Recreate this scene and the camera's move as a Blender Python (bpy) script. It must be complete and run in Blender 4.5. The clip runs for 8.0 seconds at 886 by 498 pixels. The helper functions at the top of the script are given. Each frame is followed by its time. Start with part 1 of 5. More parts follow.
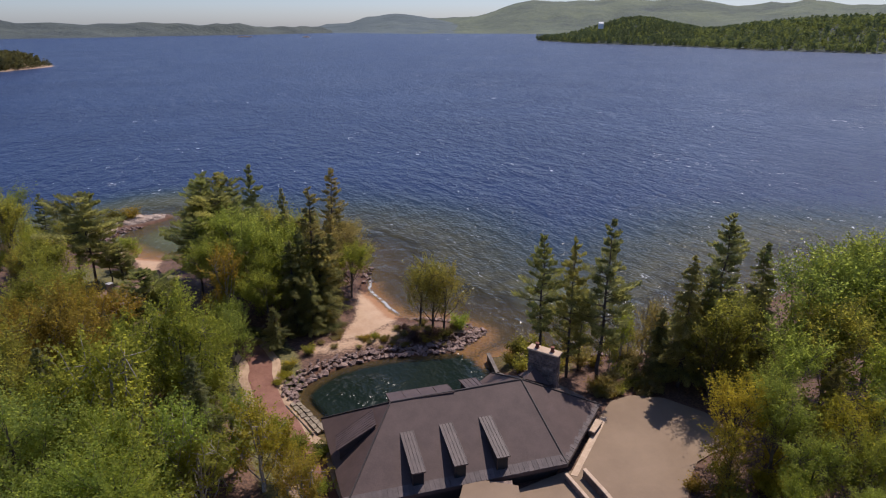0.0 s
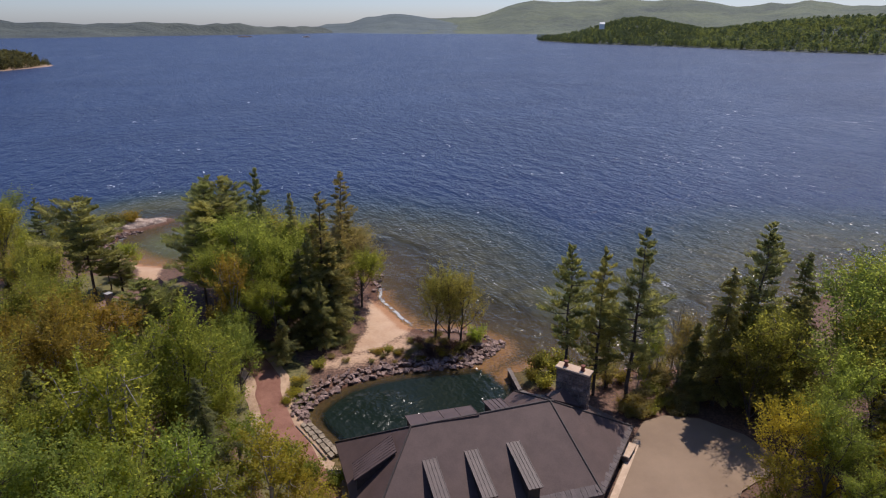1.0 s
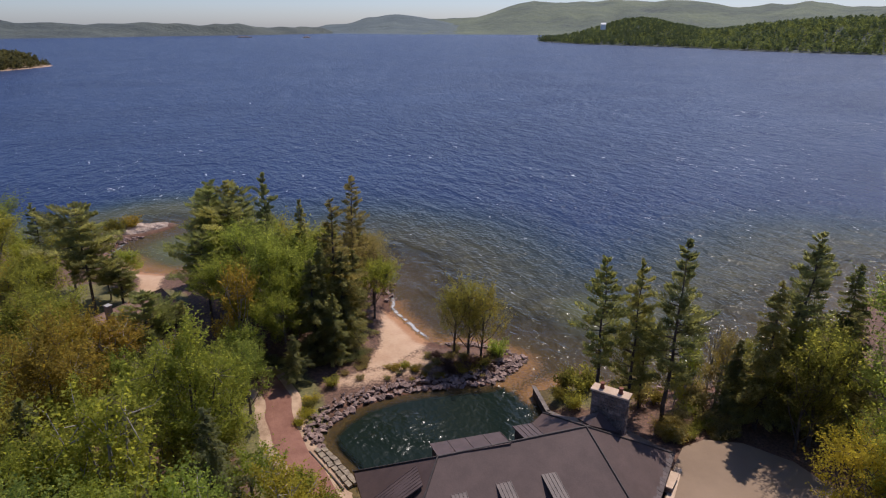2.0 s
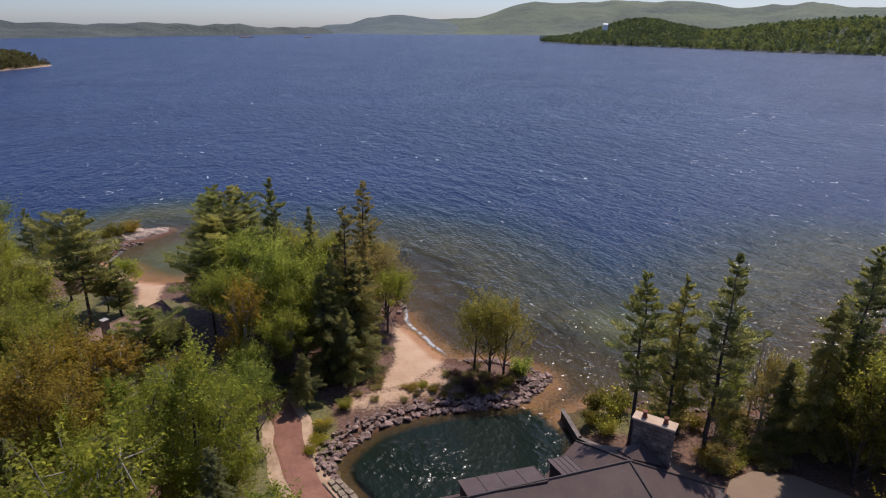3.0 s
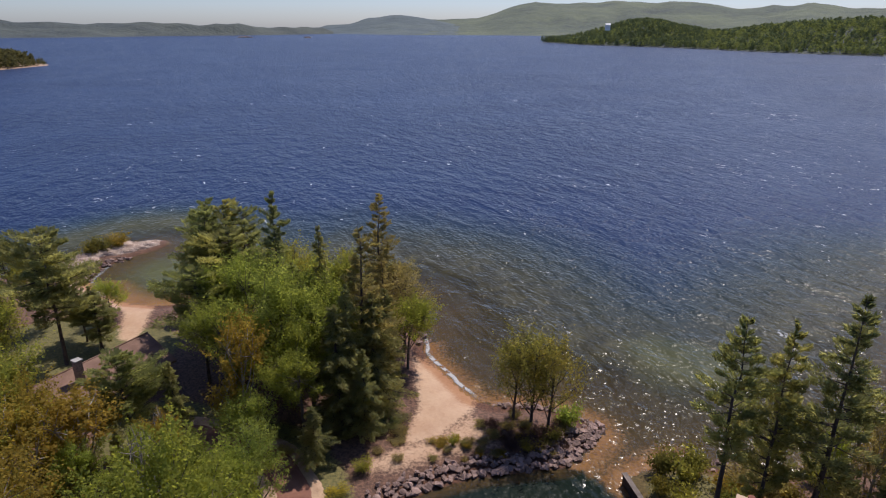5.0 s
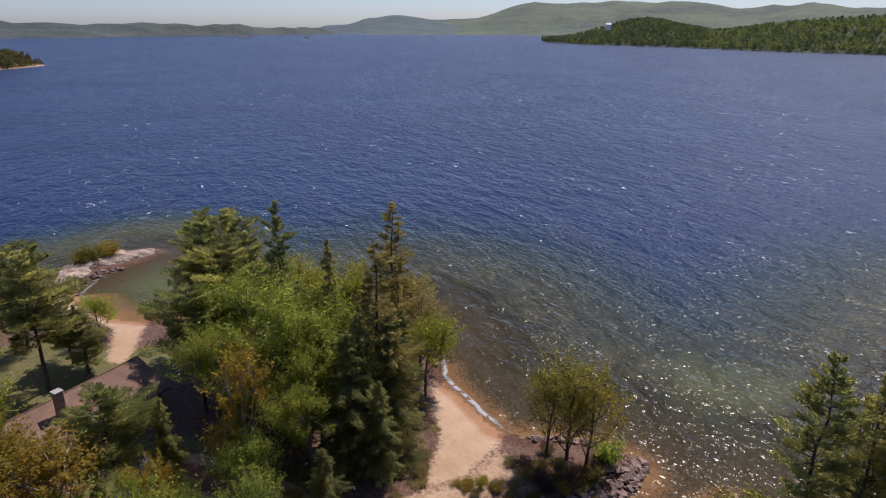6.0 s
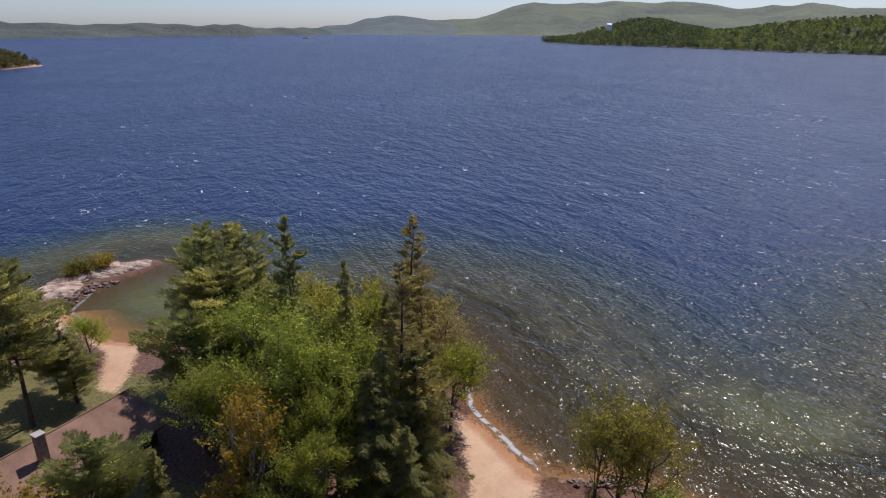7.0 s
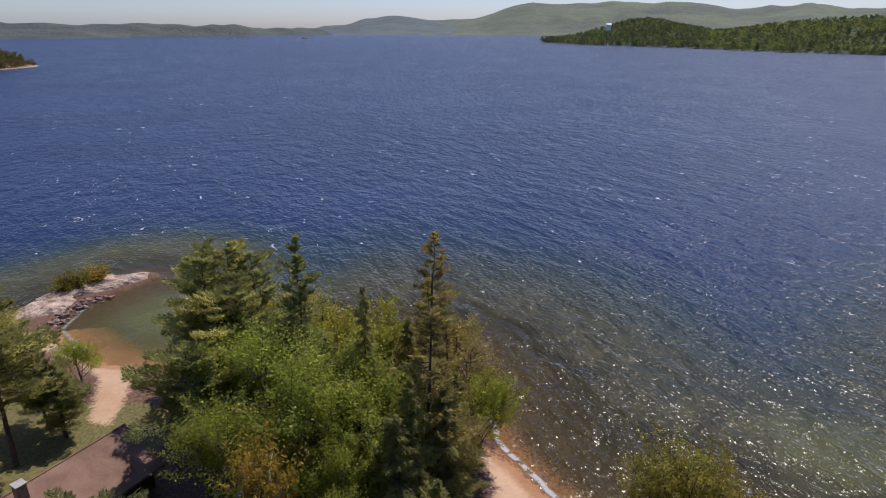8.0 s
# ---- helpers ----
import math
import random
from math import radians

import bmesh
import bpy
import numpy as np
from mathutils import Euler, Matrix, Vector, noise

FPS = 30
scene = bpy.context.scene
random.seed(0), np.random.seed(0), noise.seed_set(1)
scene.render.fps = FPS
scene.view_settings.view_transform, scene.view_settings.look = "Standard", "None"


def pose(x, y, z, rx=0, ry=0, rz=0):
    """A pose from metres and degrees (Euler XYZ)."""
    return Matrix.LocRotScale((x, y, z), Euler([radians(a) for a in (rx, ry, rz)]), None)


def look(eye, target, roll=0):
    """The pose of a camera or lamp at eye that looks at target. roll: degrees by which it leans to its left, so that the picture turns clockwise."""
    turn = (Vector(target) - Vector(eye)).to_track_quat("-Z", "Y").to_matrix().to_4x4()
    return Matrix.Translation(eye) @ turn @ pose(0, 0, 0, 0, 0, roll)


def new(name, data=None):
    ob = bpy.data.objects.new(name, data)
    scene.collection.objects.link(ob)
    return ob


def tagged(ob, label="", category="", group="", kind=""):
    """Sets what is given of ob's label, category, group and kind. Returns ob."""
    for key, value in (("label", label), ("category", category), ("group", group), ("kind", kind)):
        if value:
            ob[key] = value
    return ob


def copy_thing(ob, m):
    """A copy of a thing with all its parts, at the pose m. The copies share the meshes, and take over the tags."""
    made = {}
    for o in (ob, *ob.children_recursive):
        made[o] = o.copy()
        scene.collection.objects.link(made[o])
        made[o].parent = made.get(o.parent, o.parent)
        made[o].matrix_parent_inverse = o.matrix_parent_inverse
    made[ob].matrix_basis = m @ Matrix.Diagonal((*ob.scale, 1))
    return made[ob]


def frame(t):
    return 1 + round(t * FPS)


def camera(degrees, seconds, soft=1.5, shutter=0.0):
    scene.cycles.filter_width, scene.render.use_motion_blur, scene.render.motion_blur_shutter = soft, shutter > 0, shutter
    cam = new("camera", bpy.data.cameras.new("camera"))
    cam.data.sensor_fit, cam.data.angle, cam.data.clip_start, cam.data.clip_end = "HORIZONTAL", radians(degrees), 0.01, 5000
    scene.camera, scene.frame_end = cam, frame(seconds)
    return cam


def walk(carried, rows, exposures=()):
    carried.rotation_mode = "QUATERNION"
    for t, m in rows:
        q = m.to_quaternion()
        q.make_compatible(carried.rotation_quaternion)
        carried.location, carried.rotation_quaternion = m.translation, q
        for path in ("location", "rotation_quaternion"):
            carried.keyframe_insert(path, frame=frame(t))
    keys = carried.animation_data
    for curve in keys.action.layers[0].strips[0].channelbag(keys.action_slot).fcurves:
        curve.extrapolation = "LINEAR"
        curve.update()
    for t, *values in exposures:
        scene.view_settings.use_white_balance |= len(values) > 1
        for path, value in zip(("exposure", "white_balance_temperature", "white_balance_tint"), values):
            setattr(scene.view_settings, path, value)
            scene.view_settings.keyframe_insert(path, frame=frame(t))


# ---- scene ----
cam = camera(71.5, 8.0, 1.15)
PATH = [
    (0, (1.164, -0.974, 34.055), (1.11, 0.905, 33.371), -0.1),
    (0.5, (0.2, 0.874, 33.846), (0.146, 2.752, 33.162), -0.1),
    (1, (-0.85, 2.671, 33.659), (-0.902, 4.55, 32.976), 0.0),
    (1.5, (-1.918, 4.521, 33.465), (-1.969, 6.4, 32.783), 0.0),
    (3, (-5.016, 10.683, 32.82), (-5.068, 12.563, 32.14), 0.1),
    (3.5, (-5.862, 12.95, 32.56), (-5.916, 14.829, 31.878), 0.0),
    (4, (-6.554, 15.213, 32.265), (-6.609, 17.094, 31.586), 0.0),
    (4.5, (-7.283, 17.472, 32.084), (-7.334, 19.353, 31.405), 0.2),
    (6, (-10.131, 25.569, 31.098), (-10.18, 27.45, 30.42), 0.1),
    (6.5, (-11.319, 28.307, 30.83), (-11.366, 30.188, 30.152), 0.1),
    (7, (-12.524, 31.085, 30.647), (-12.57, 32.967, 29.97), 0.1),
    (7.5, (-13.627, 33.502, 30.561), (-13.667, 35.384, 29.884), 0.1),
    (8, (-14.622, 35.735, 30.507), (-14.662, 37.616, 29.831), 0.1),
]
walk(cam, [(t, look(eye, target, roll)) for t, eye, target, roll in PATH], [(0.0, 0.15, 6600, 17), (8.0, 0.15, 6600, 17)])

# ---- world, sun, exposure ----
SUN_AZ, SUN_EL = 31.0, 58.0
world = bpy.data.worlds.new("sky")
scene.world = world
world.use_nodes = True
wn = world.node_tree.nodes
sky = wn.new("ShaderNodeTexSky")
sky.sky_type = "NISHITA"
sky.sun_disc = False
sky.sun_elevation, sky.sun_rotation = radians(SUN_EL), radians(SUN_AZ)
sky.air_density, sky.dust_density, sky.ozone_density = 1.0, 0.62, 6.0
wn["Background"].inputs["Strength"].default_value = 0.100
tone = wn.new("ShaderNodeMix")
tone.data_type, tone.blend_type = "RGBA", "MULTIPLY"
tone.inputs[0].default_value = 1.0
tone.inputs[7].default_value = (0.86, 0.925, 1.12, 1)
world.node_tree.links.new(sky.outputs[0], tone.inputs[6])
world.node_tree.links.new(tone.outputs[2], wn["Background"].inputs["Color"])
sun_data = bpy.data.lights.new("sun", "SUN")
sun_data.energy, sun_data.angle, sun_data.color = 4.2, radians(0.55), (1.0, 0.95, 0.87)
sun = new("sun", sun_data)
sun_dir = Vector((math.cos(radians(SUN_EL)) * math.sin(radians(SUN_AZ)), math.cos(radians(SUN_EL)) * math.cos(radians(SUN_AZ)), math.sin(radians(SUN_EL))))
sun.matrix_world = look(sun_dir * 200, (0, 0, 0))


# ---- materials ----
class Nodes:
    """Short hand for building one node material."""

    def __init__(self, name):
        self.mat = bpy.data.materials.new(name)
        self.mat.use_nodes = True
        self.t = self.mat.node_tree
        self.t.nodes.clear()
        self.out = self.t.nodes.new("ShaderNodeOutputMaterial")

    def add(self, kind, links=None, **props):
        n = self.t.nodes.new(kind)
        for k, v in props.items():
            setattr(n, k, v)
        for k, v in (links or {}).items():
            self.put(n, k, v)
        return n

    def put(self, n, k, v):
        if isinstance(v, bpy.types.NodeSocket):
            self.t.links.new(v, n.inputs[k])
        else:
            n.inputs[k].default_value = v

    def noise(self, scale, detail=4, rough=0.6, vec=None, dist=0.0):
        n = self.add("ShaderNodeTexNoise", {"Scale": scale, "Detail": detail, "Roughness": rough, "Distortion": dist})
        if vec is not None:
            self.put(n, "Vector", vec)
        return n.outputs["Fac"]

    def coords(self, which="Object"):
        return self.add("ShaderNodeTexCoord").outputs[which]

    def position(self):
        return self.add("ShaderNodeNewGeometry").outputs["Position"]

    def mapped(self, vec, scale=(1, 1, 1), rot=(0, 0, 0)):
        return self.add("ShaderNodeMapping", {"Vector": vec, "Scale": scale, "Rotation": rot}).outputs[0]

    def ramp(self, fac, stops):
        n = self.add("ShaderNodeValToRGB", {"Fac": fac})
        e = n.color_ramp.elements
        while len(e) < len(stops):
            e.new(0.5)
        for el, (p, c) in zip(e, stops):
            el.position = p
            el.color = (*c, 1) if len(c) == 3 else c
        return n.outputs[0]

    def span(self, val, a, b, c=0.0, d=1.0, smooth=True):
        n = self.add("ShaderNodeMapRange", {"Value": val, "From Min": a, "From Max": b, "To Min": c, "To Max": d})
        n.interpolation_type = "SMOOTHSTEP" if smooth else "LINEAR"
        return n.outputs[0]

    def math(self, op, a, b=0.0):
        return self.add("ShaderNodeMath", {0: a, 1: b}, operation=op).outputs[0]

    def mix(self, fac, a, b, blend="MIX"):
        n = self.add("ShaderNodeMix", data_type="RGBA", blend_type=blend)
        for k, v in ((0, fac), (6, a), (7, b)):
            if not isinstance(v, bpy.types.NodeSocket) and k > 0 and len(v) == 3:
                v = (*v, 1)
            self.put(n, k, v)
        return n.outputs[2]

    def bump(self, height, strength=0.5, distance=0.05, normal=None):
        n = self.add("ShaderNodeBump", {"Height": height, "Strength": strength, "Distance": distance})
        if normal is not None:
            self.put(n, "Normal", normal)
        return n.outputs[0]

    def attr(self, name):
        return self.add("ShaderNodeAttribute", attribute_name=name).outputs["Fac"]

    def principled(self, color, rough=0.7, normal=None, **more):
        n = self.add("ShaderNodeBsdfPrincipled", {"Base Color": (*color, 1) if isinstance(color, tuple) and len(color) == 3 else color, "Roughness": rough})
        if normal is not None:
            self.put(n, "Normal", normal)
        for k, v in more.items():
            self.put(n, k.replace("_", " "), v)
        return n.outputs[0]

    def done(self, shader):
        self.t.links.new(shader, self.out.inputs["Surface"])
        return self.mat


def plain(name, dark, light, scale=2.0, rough=0.75, bump=0.3, dist=0.03, fine=None, island=0.0, **more):
    """A mottled surface: two colours mixed by coarse and fine noise, with relief."""
    n = Nodes(name)
    p = n.position()
    a = n.noise(scale, 5, 0.6, p)
    b = n.noise(fine or scale * 9, 3, 0.6, p)
    f = n.math("ADD", n.math("MULTIPLY", a, 0.65), n.math("MULTIPLY", b, 0.35))
    f = n.span(f, 0.3, 0.7)
    c = n.mix(f, dark, light)
    if island:
        r = n.add("ShaderNodeNewGeometry").outputs["Random Per Island"]
        o = n.add("ShaderNodeObjectInfo").outputs["Random"]
        v = n.math("FRACT", n.math("ADD", r, o))
        c = n.mix(1.0, c, n.ramp(v, [(0, (1 - island,) * 3), (1, (1 + island,) * 3)]), "MULTIPLY")
    return n.done(n.principled(c, rough, n.bump(b, bump, dist), **more))


def foliage(name, dark, light, trans=0.35):
    """Leaves: colour differs leaf by leaf, clump by clump and tree by tree; light passes through."""
    n = Nodes(name)
    g = n.add("ShaderNodeNewGeometry")
    o = n.add("ShaderNodeObjectInfo").outputs["Random"]
    clump = n.noise(0.55, 2, 0.5, g.outputs["Position"])
    f = n.math("ADD", n.math("MULTIPLY", g.outputs["Random Per Island"], 0.32), n.math("MULTIPLY", n.span(clump, 0.3, 0.7), 0.68))
    c = n.mix(f, dark, light)
    whole = n.ramp(o, [(0, (0.72, 0.78, 0.86)), (0.35, (0.98, 0.96, 0.92)), (0.7, (0.88, 0.96, 0.90)), (1, (1.16, 1.06, 0.92))])
    c = n.mix(1.0, c, whole, "MULTIPLY")
    d = n.add("ShaderNodeBsdfDiffuse", {"Color": c})
    t = n.add("ShaderNodeBsdfTranslucent", {"Color": n.mix(1.0, c, (1.50, 1.40, 0.86), "MULTIPLY")})
    m = n.add("ShaderNodeMixShader", {0: trans + 0.16, 1: d.outputs[0], 2: t.outputs[0]})
    return n.done(m.outputs[0])


def ground_material():
    n = Nodes("forest_ground")
    p = n.position()
    a, b, c = n.noise(0.5, 5, 0.6, p), n.noise(4, 4, 0.6, p), n.noise(22, 3, 0.6, p)
    mixed = n.math("ADD", n.math("MULTIPLY", b, 0.6), n.math("MULTIPLY", c, 0.4))
    litter = n.mix(n.span(mixed, 0.32, 0.68), (0.034, 0.018, 0.012), (0.19, 0.098, 0.062))
    grass = n.mix(n.span(mixed, 0.35, 0.65), (0.058, 0.058, 0.016), (0.165, 0.138, 0.045))
    sand = n.mix(n.span(a, 0.3, 0.7), n.mix(b, (0.33, 0.195, 0.115), (0.44, 0.285, 0.18)), n.mix(b, (0.40, 0.265, 0.17), (0.50, 0.345, 0.225)))
    bed = n.mix(n.span(mixed, 0.35, 0.7), (0.045, 0.034, 0.016), (0.17, 0.125, 0.055))
    edge = n.math("MULTIPLY", n.math("SUBTRACT", b, 0.5), 0.9)
    col = n.mix(n.span(n.math("ADD", n.attr("grass"), edge), 0.35, 0.65), litter, grass)
    col = n.mix(n.span(n.attr("bed"), 0.3, 0.7), col, bed)
    col = n.mix(n.span(n.math("ADD", n.attr("sand"), n.math("MULTIPLY", edge, 0.6)), 0.35, 0.65), col, sand)
    wet = n.span(n.math("ADD", n.add("ShaderNodeSeparateXYZ", {0: p}).outputs[2], n.math("MULTIPLY", edge, 0.12)), 0.10, 0.30)
    col = n.mix(1.0, col, n.mix(wet, (0.74, 0.56, 0.42), (1.0, 1.0, 1.0)), "MULTIPLY")
    return n.done(n.principled(col, 0.9, n.bump(b, n.span(n.attr("sand"), 0.3, 0.7, 0.6, 0.12), 0.08)))


def water_material():
    n = Nodes("lake_water")
    p = n.position()
    turned = n.add("ShaderNodeVectorRotate", {"Vector": p, "Angle": radians(-27)}, rotation_type="Z_AXIS").outputs[0]
    swell = n.noise(1.0, 2, 0.5, n.mapped(turned, (0.30, 0.15, 0.3)), 0.6)
    chop = n.noise(1.0, 1, 0.5, n.mapped(turned, (0.90, 0.42, 1)), 0.5)
    ripple = n.math("ADD", n.math("MULTIPLY", n.noise(1.0, 0, 0.5, n.mapped(turned, (2.2, 1.5, 1)), 0.4), 1.75), n.math("MULTIPLY", n.noise(1.0, 0, 0.5, n.mapped(turned, (4.6, 3.2, 1)), 0.3), 0.45))
    calm = n.attr("calm")
    # wind streaks: rougher and smoother lanes along the crests, and broad gusts
    lanes = n.span(n.noise(1.0, 3, 0.6, n.mapped(turned, (0.13, 0.050, 1)), 1.2), 0.36, 0.64)
    gusts = n.span(n.noise(1.0, 3, 0.6, n.mapped(turned, (0.020, 0.009, 1)), 0.5), 0.35, 0.65)
    rough = n.math("ADD", n.math("MULTIPLY", lanes, 0.85), n.math("MULTIPLY", gusts, 0.35))
    rough = n.span(rough, 0.0, 1.2, 0.55, 1.28, False)
    rough = n.math("MAXIMUM", rough, n.attr("pond"))
    h = n.math("ADD", n.math("MULTIPLY", swell, n.span(calm, 0, 1, 0.98, 0.02)), n.math("MULTIPLY", n.math("MULTIPLY", chop, rough), n.span(calm, 0, 1, 0.46, 0.02)))
    h = n.math("ADD", h, n.math("MULTIPLY", n.math("MULTIPLY", ripple, rough), n.span(calm, 0, 1, 0.135, 0.050)))
    nor = n.bump(h, 1.0, 1.0)
    depth = n.attr("depth")
    patch = n.noise(0.012, 4, 0.6, n.mapped(turned, (0.6, 1.6, 1)))
    deep = n.mix(n.span(patch, 0.3, 0.7), (0.0108, 0.0232, 0.067), (0.0168, 0.0335, 0.086))
    weed = n.attr("weed")
    deep = n.mix(n.span(depth, 2.2, 7.0), n.mix(weed, (0.018, 0.032, 0.036), (0.020, 0.044, 0.042)), deep)
    stones = n.span(n.noise(0.35, 4, 0.65, p), 0.35, 0.65)
    shelf = n.mix(stones, (0.034, 0.032, 0.019), (0.062, 0.057, 0.030))
    deep = n.mix(n.span(depth, 0.8, 4.6), n.mix(weed, shelf, (0.105, 0.112, 0.042)), deep)
    deep = n.mix(n.attr("pond"), deep, (0.008, 0.014, 0.010))
    murk = n.math("MAXIMUM", n.math("MAXIMUM", n.span(depth, 0.0, 1.5, 0.12, 1.0), n.math("MULTIPLY", weed, n.span(depth, 0.05, 0.6, 0.1, 0.85))), n.math("MULTIPLY", n.attr("pond"), n.span(depth, 0.1, 0.9)))
    foam_n = n.noise(1.0, 4, 0.65, n.mapped(turned, (0.62, 0.30, 1)), 1.2)
    foam_big = n.noise(0.02, 2, 0.5, p)
    thr = n.span(foam_big, 0.3, 0.75, 0.712, 0.640)
    foam = n.math("MULTIPLY", n.span(n.math("SUBTRACT", foam_n, thr), 0.0, 0.03), n.span(calm, 0, 0.22, 1, 0))
    off = n.math("ABSOLUTE", n.math("ADD", n.attr("shore_distance"), n.math("ADD", 0.1, n.math("MULTIPLY", n.noise(0.5, 2, 0.5, p), 0.7))))
    surf = n.math("MULTIPLY", n.attr("surf"), n.math("MULTIPLY", n.span(off, 0.08, 0.42, 1, 0), n.span(n.noise(1.3, 4, 0.65, p), 0.32, 0.52)))
    foam = n.math("MAXIMUM", foam, surf)
    body = n.add("ShaderNodeBsdfDiffuse", {"Color": n.mix(foam, deep, (0.62, 0.63, 0.64))}).outputs[0]
    clear = n.add("ShaderNodeBsdfTransparent", {"Color": n.ramp(n.span(depth, 0, 1.4), [(0, (0.88, 0.86, 0.72)), (1, (0.42, 0.42, 0.22))])}).outputs[0]
    base = n.add("ShaderNodeMixShader", {0: n.math("MAXIMUM", murk, foam), 1: clear, 2: body}).outputs[0]
    sharp = n.add("ShaderNodeBsdfGlossy", {"Color": (1, 1, 1, 1), "Roughness": 0.155, "Normal": nor}).outputs[0]
    broad = n.add("ShaderNodeBsdfGlossy", {"Color": (0.90, 0.97, 1, 1), "Roughness": 0.36, "Normal": nor}).outputs[0]
    gloss = n.add("ShaderNodeMixShader", {0: 0.42, 1: sharp, 2: broad}).outputs[0]
    fres = n.math("MULTIPLY", n.add("ShaderNodeFresnel", {"IOR": 1.33, "Normal": nor}).outputs[0], 0.37)
    return n.done(n.add("ShaderNodeMixShader", {0: fres, 1: base, 2: gloss}).outputs[0])


M_GROUND, M_WATER = ground_material(), water_material()
M_ROCK = plain("boulder_granite", (0.085, 0.050, 0.040), (0.33, 0.222, 0.182), 1.6, 0.85, 0.7, 0.06, 14, island=0.25)
M_LEDGE = plain("ledge_rock", (0.15, 0.088, 0.062), (0.60, 0.47, 0.37), 0.8, 0.85, 0.8, 0.10, 6)
M_ROAD = plain("red_gravel_road", (0.15, 0.062, 0.040), (0.25, 0.118, 0.080), 0.7, 0.95, 0.5, 0.03, 18)
M_VERGE = plain("sandy_verge", (0.24, 0.15, 0.09), (0.46, 0.32, 0.21), 0.9, 0.95, 0.5, 0.03, 14)
M_COURT = plain("tan_gravel_court", (0.185, 0.126, 0.082), (0.26, 0.182, 0.120), 0.25, 0.95, 0.35, 0.02, 20)
M_ROOF = plain("brown_shingle_roof", (0.056, 0.032, 0.027), (0.088, 0.053, 0.045), 0.7, 0.75, 0.35, 0.02, 9)
M_RIB = plain("brown_metal_roof", (0.048, 0.028, 0.025), (0.085, 0.054, 0.047), 1.2, 0.6, 0.2, 0.01, 12)
M_TIMBER = plain("dark_stained_timber", (0.018, 0.013, 0.012), (0.05, 0.034, 0.028), 2.2, 0.7, 0.4, 0.02)
M_STONE = plain("chimney_stone", (0.07, 0.045, 0.038), (0.27, 0.195, 0.155), 1.5, 0.85, 0.7, 0.04, 12, island=0.35)
M_MORTAR = plain("mortar", (0.10, 0.085, 0.075), (0.17, 0.145, 0.13), 3, 0.95, 0.4, 0.02)
M_CAP = plain("pale_sandstone", (0.40, 0.28, 0.19), (0.54, 0.40, 0.29), 1.2, 0.85, 0.3, 0.02)
M_CONCRETE = plain("grey_concrete", (0.26, 0.245, 0.235), (0.40, 0.38, 0.36), 1.5, 0.9, 0.3, 0.02)
M_LANDING = plain("lichened_slab", (0.12, 0.092, 0.062), (0.33, 0.262, 0.185), 1.6, 0.9, 0.4, 0.02, 9)
M_SLATE = plain("eave_slate", (0.062, 0.043, 0.041), (0.108, 0.079, 0.073), 2.0, 0.7, 0.4, 0.02, 12, island=0.2)
M_WHITE = plain("white_paint", (0.70, 0.69, 0.66), (0.82, 0.81, 0.79), 1.0, 0.6, 0.2, 0.01)
M_GREYWOOD = plain("grey_wood", (0.09, 0.07, 0.058), (0.2, 0.165, 0.14), 2.0, 0.85, 0.4, 0.02)
M_CLAY = plain("terracotta", (0.12, 0.035, 0.02), (0.20, 0.06, 0.035), 4, 0.8, 0.3, 0.01)
M_GLASS_DARK = Nodes("window_glass")
M_GLASS_DARK = M_GLASS_DARK.done(M_GLASS_DARK.principled((0.010, 0.017, 0.022), 0.12, Specular_IOR_Level=0.25))
M_BARK = plain("grey_bark", (0.045, 0.034, 0.026), (0.15, 0.12, 0.095), 2.5, 0.95, 0.8, 0.04)
M_PINEBARK = plain("pine_bark", (0.03, 0.022, 0.018), (0.10, 0.066, 0.05), 2.5, 0.95, 0.8, 0.04)
M_BIRCHBARK = plain("pale_bark", (0.13, 0.11, 0.09), (0.40, 0.35, 0.30), 3, 0.85, 0.5, 0.03)
M_CABINROOF = plain("cabin_shingles", (0.14, 0.078, 0.056), (0.24, 0.145, 0.105), 0.8, 0.9, 0.4, 0.02, 10)
F_SPRING = foliage("spring_leaves", (0.17, 0.196, 0.04), (0.37, 0.392, 0.088), 0.52)
F_BRIGHT = foliage("bright_leaves", (0.178, 0.222, 0.056), (0.395, 0.44, 0.12), 0.54)
F_OLIVE = foliage("olive_leaves", (0.182, 0.186, 0.046), (0.370, 0.352, 0.092), 0.52)
F_AMBER = foliage("amber_buds", (0.2, 0.145, 0.032), (0.385, 0.285, 0.068), 0.48)
F_YELLOW = foliage("yellow_leaves", (0.20, 0.180, 0.026), (0.44, 0.375, 0.066), 0.42)
F_PINE = foliage("pine_needles", (0.16, 0.178, 0.088), (0.38, 0.375, 0.18), 0.52)
F_SPRUCE = foliage("spruce_needles", (0.155, 0.168, 0.084), (0.37, 0.352, 0.168), 0.52)
F_BROWN = foliage("thin_brown_needles", (0.185, 0.158, 0.076), (0.385, 0.32, 0.15), 0.48)
F_SHRUB = foliage("shrub_leaves", (0.105, 0.100, 0.030), (0.270, 0.230, 0.062), 0.45)
F_OAK = foliage("oak_leaves", (0.165, 0.160, 0.050), (0.350, 0.315, 0.098), 0.50)
F_FAR = foliage("far_woods", (0.160, 0.178, 0.080), (0.330, 0.342, 0.140), 0.2)
F_RUSSET = foliage("russet_twigs", (0.075, 0.042, 0.038), (0.190, 0.110, 0.092), 0.3)
F_ISLE = foliage("island_leaves", (0.075, 0.070, 0.034), (0.185, 0.165, 0.075), 0.2)
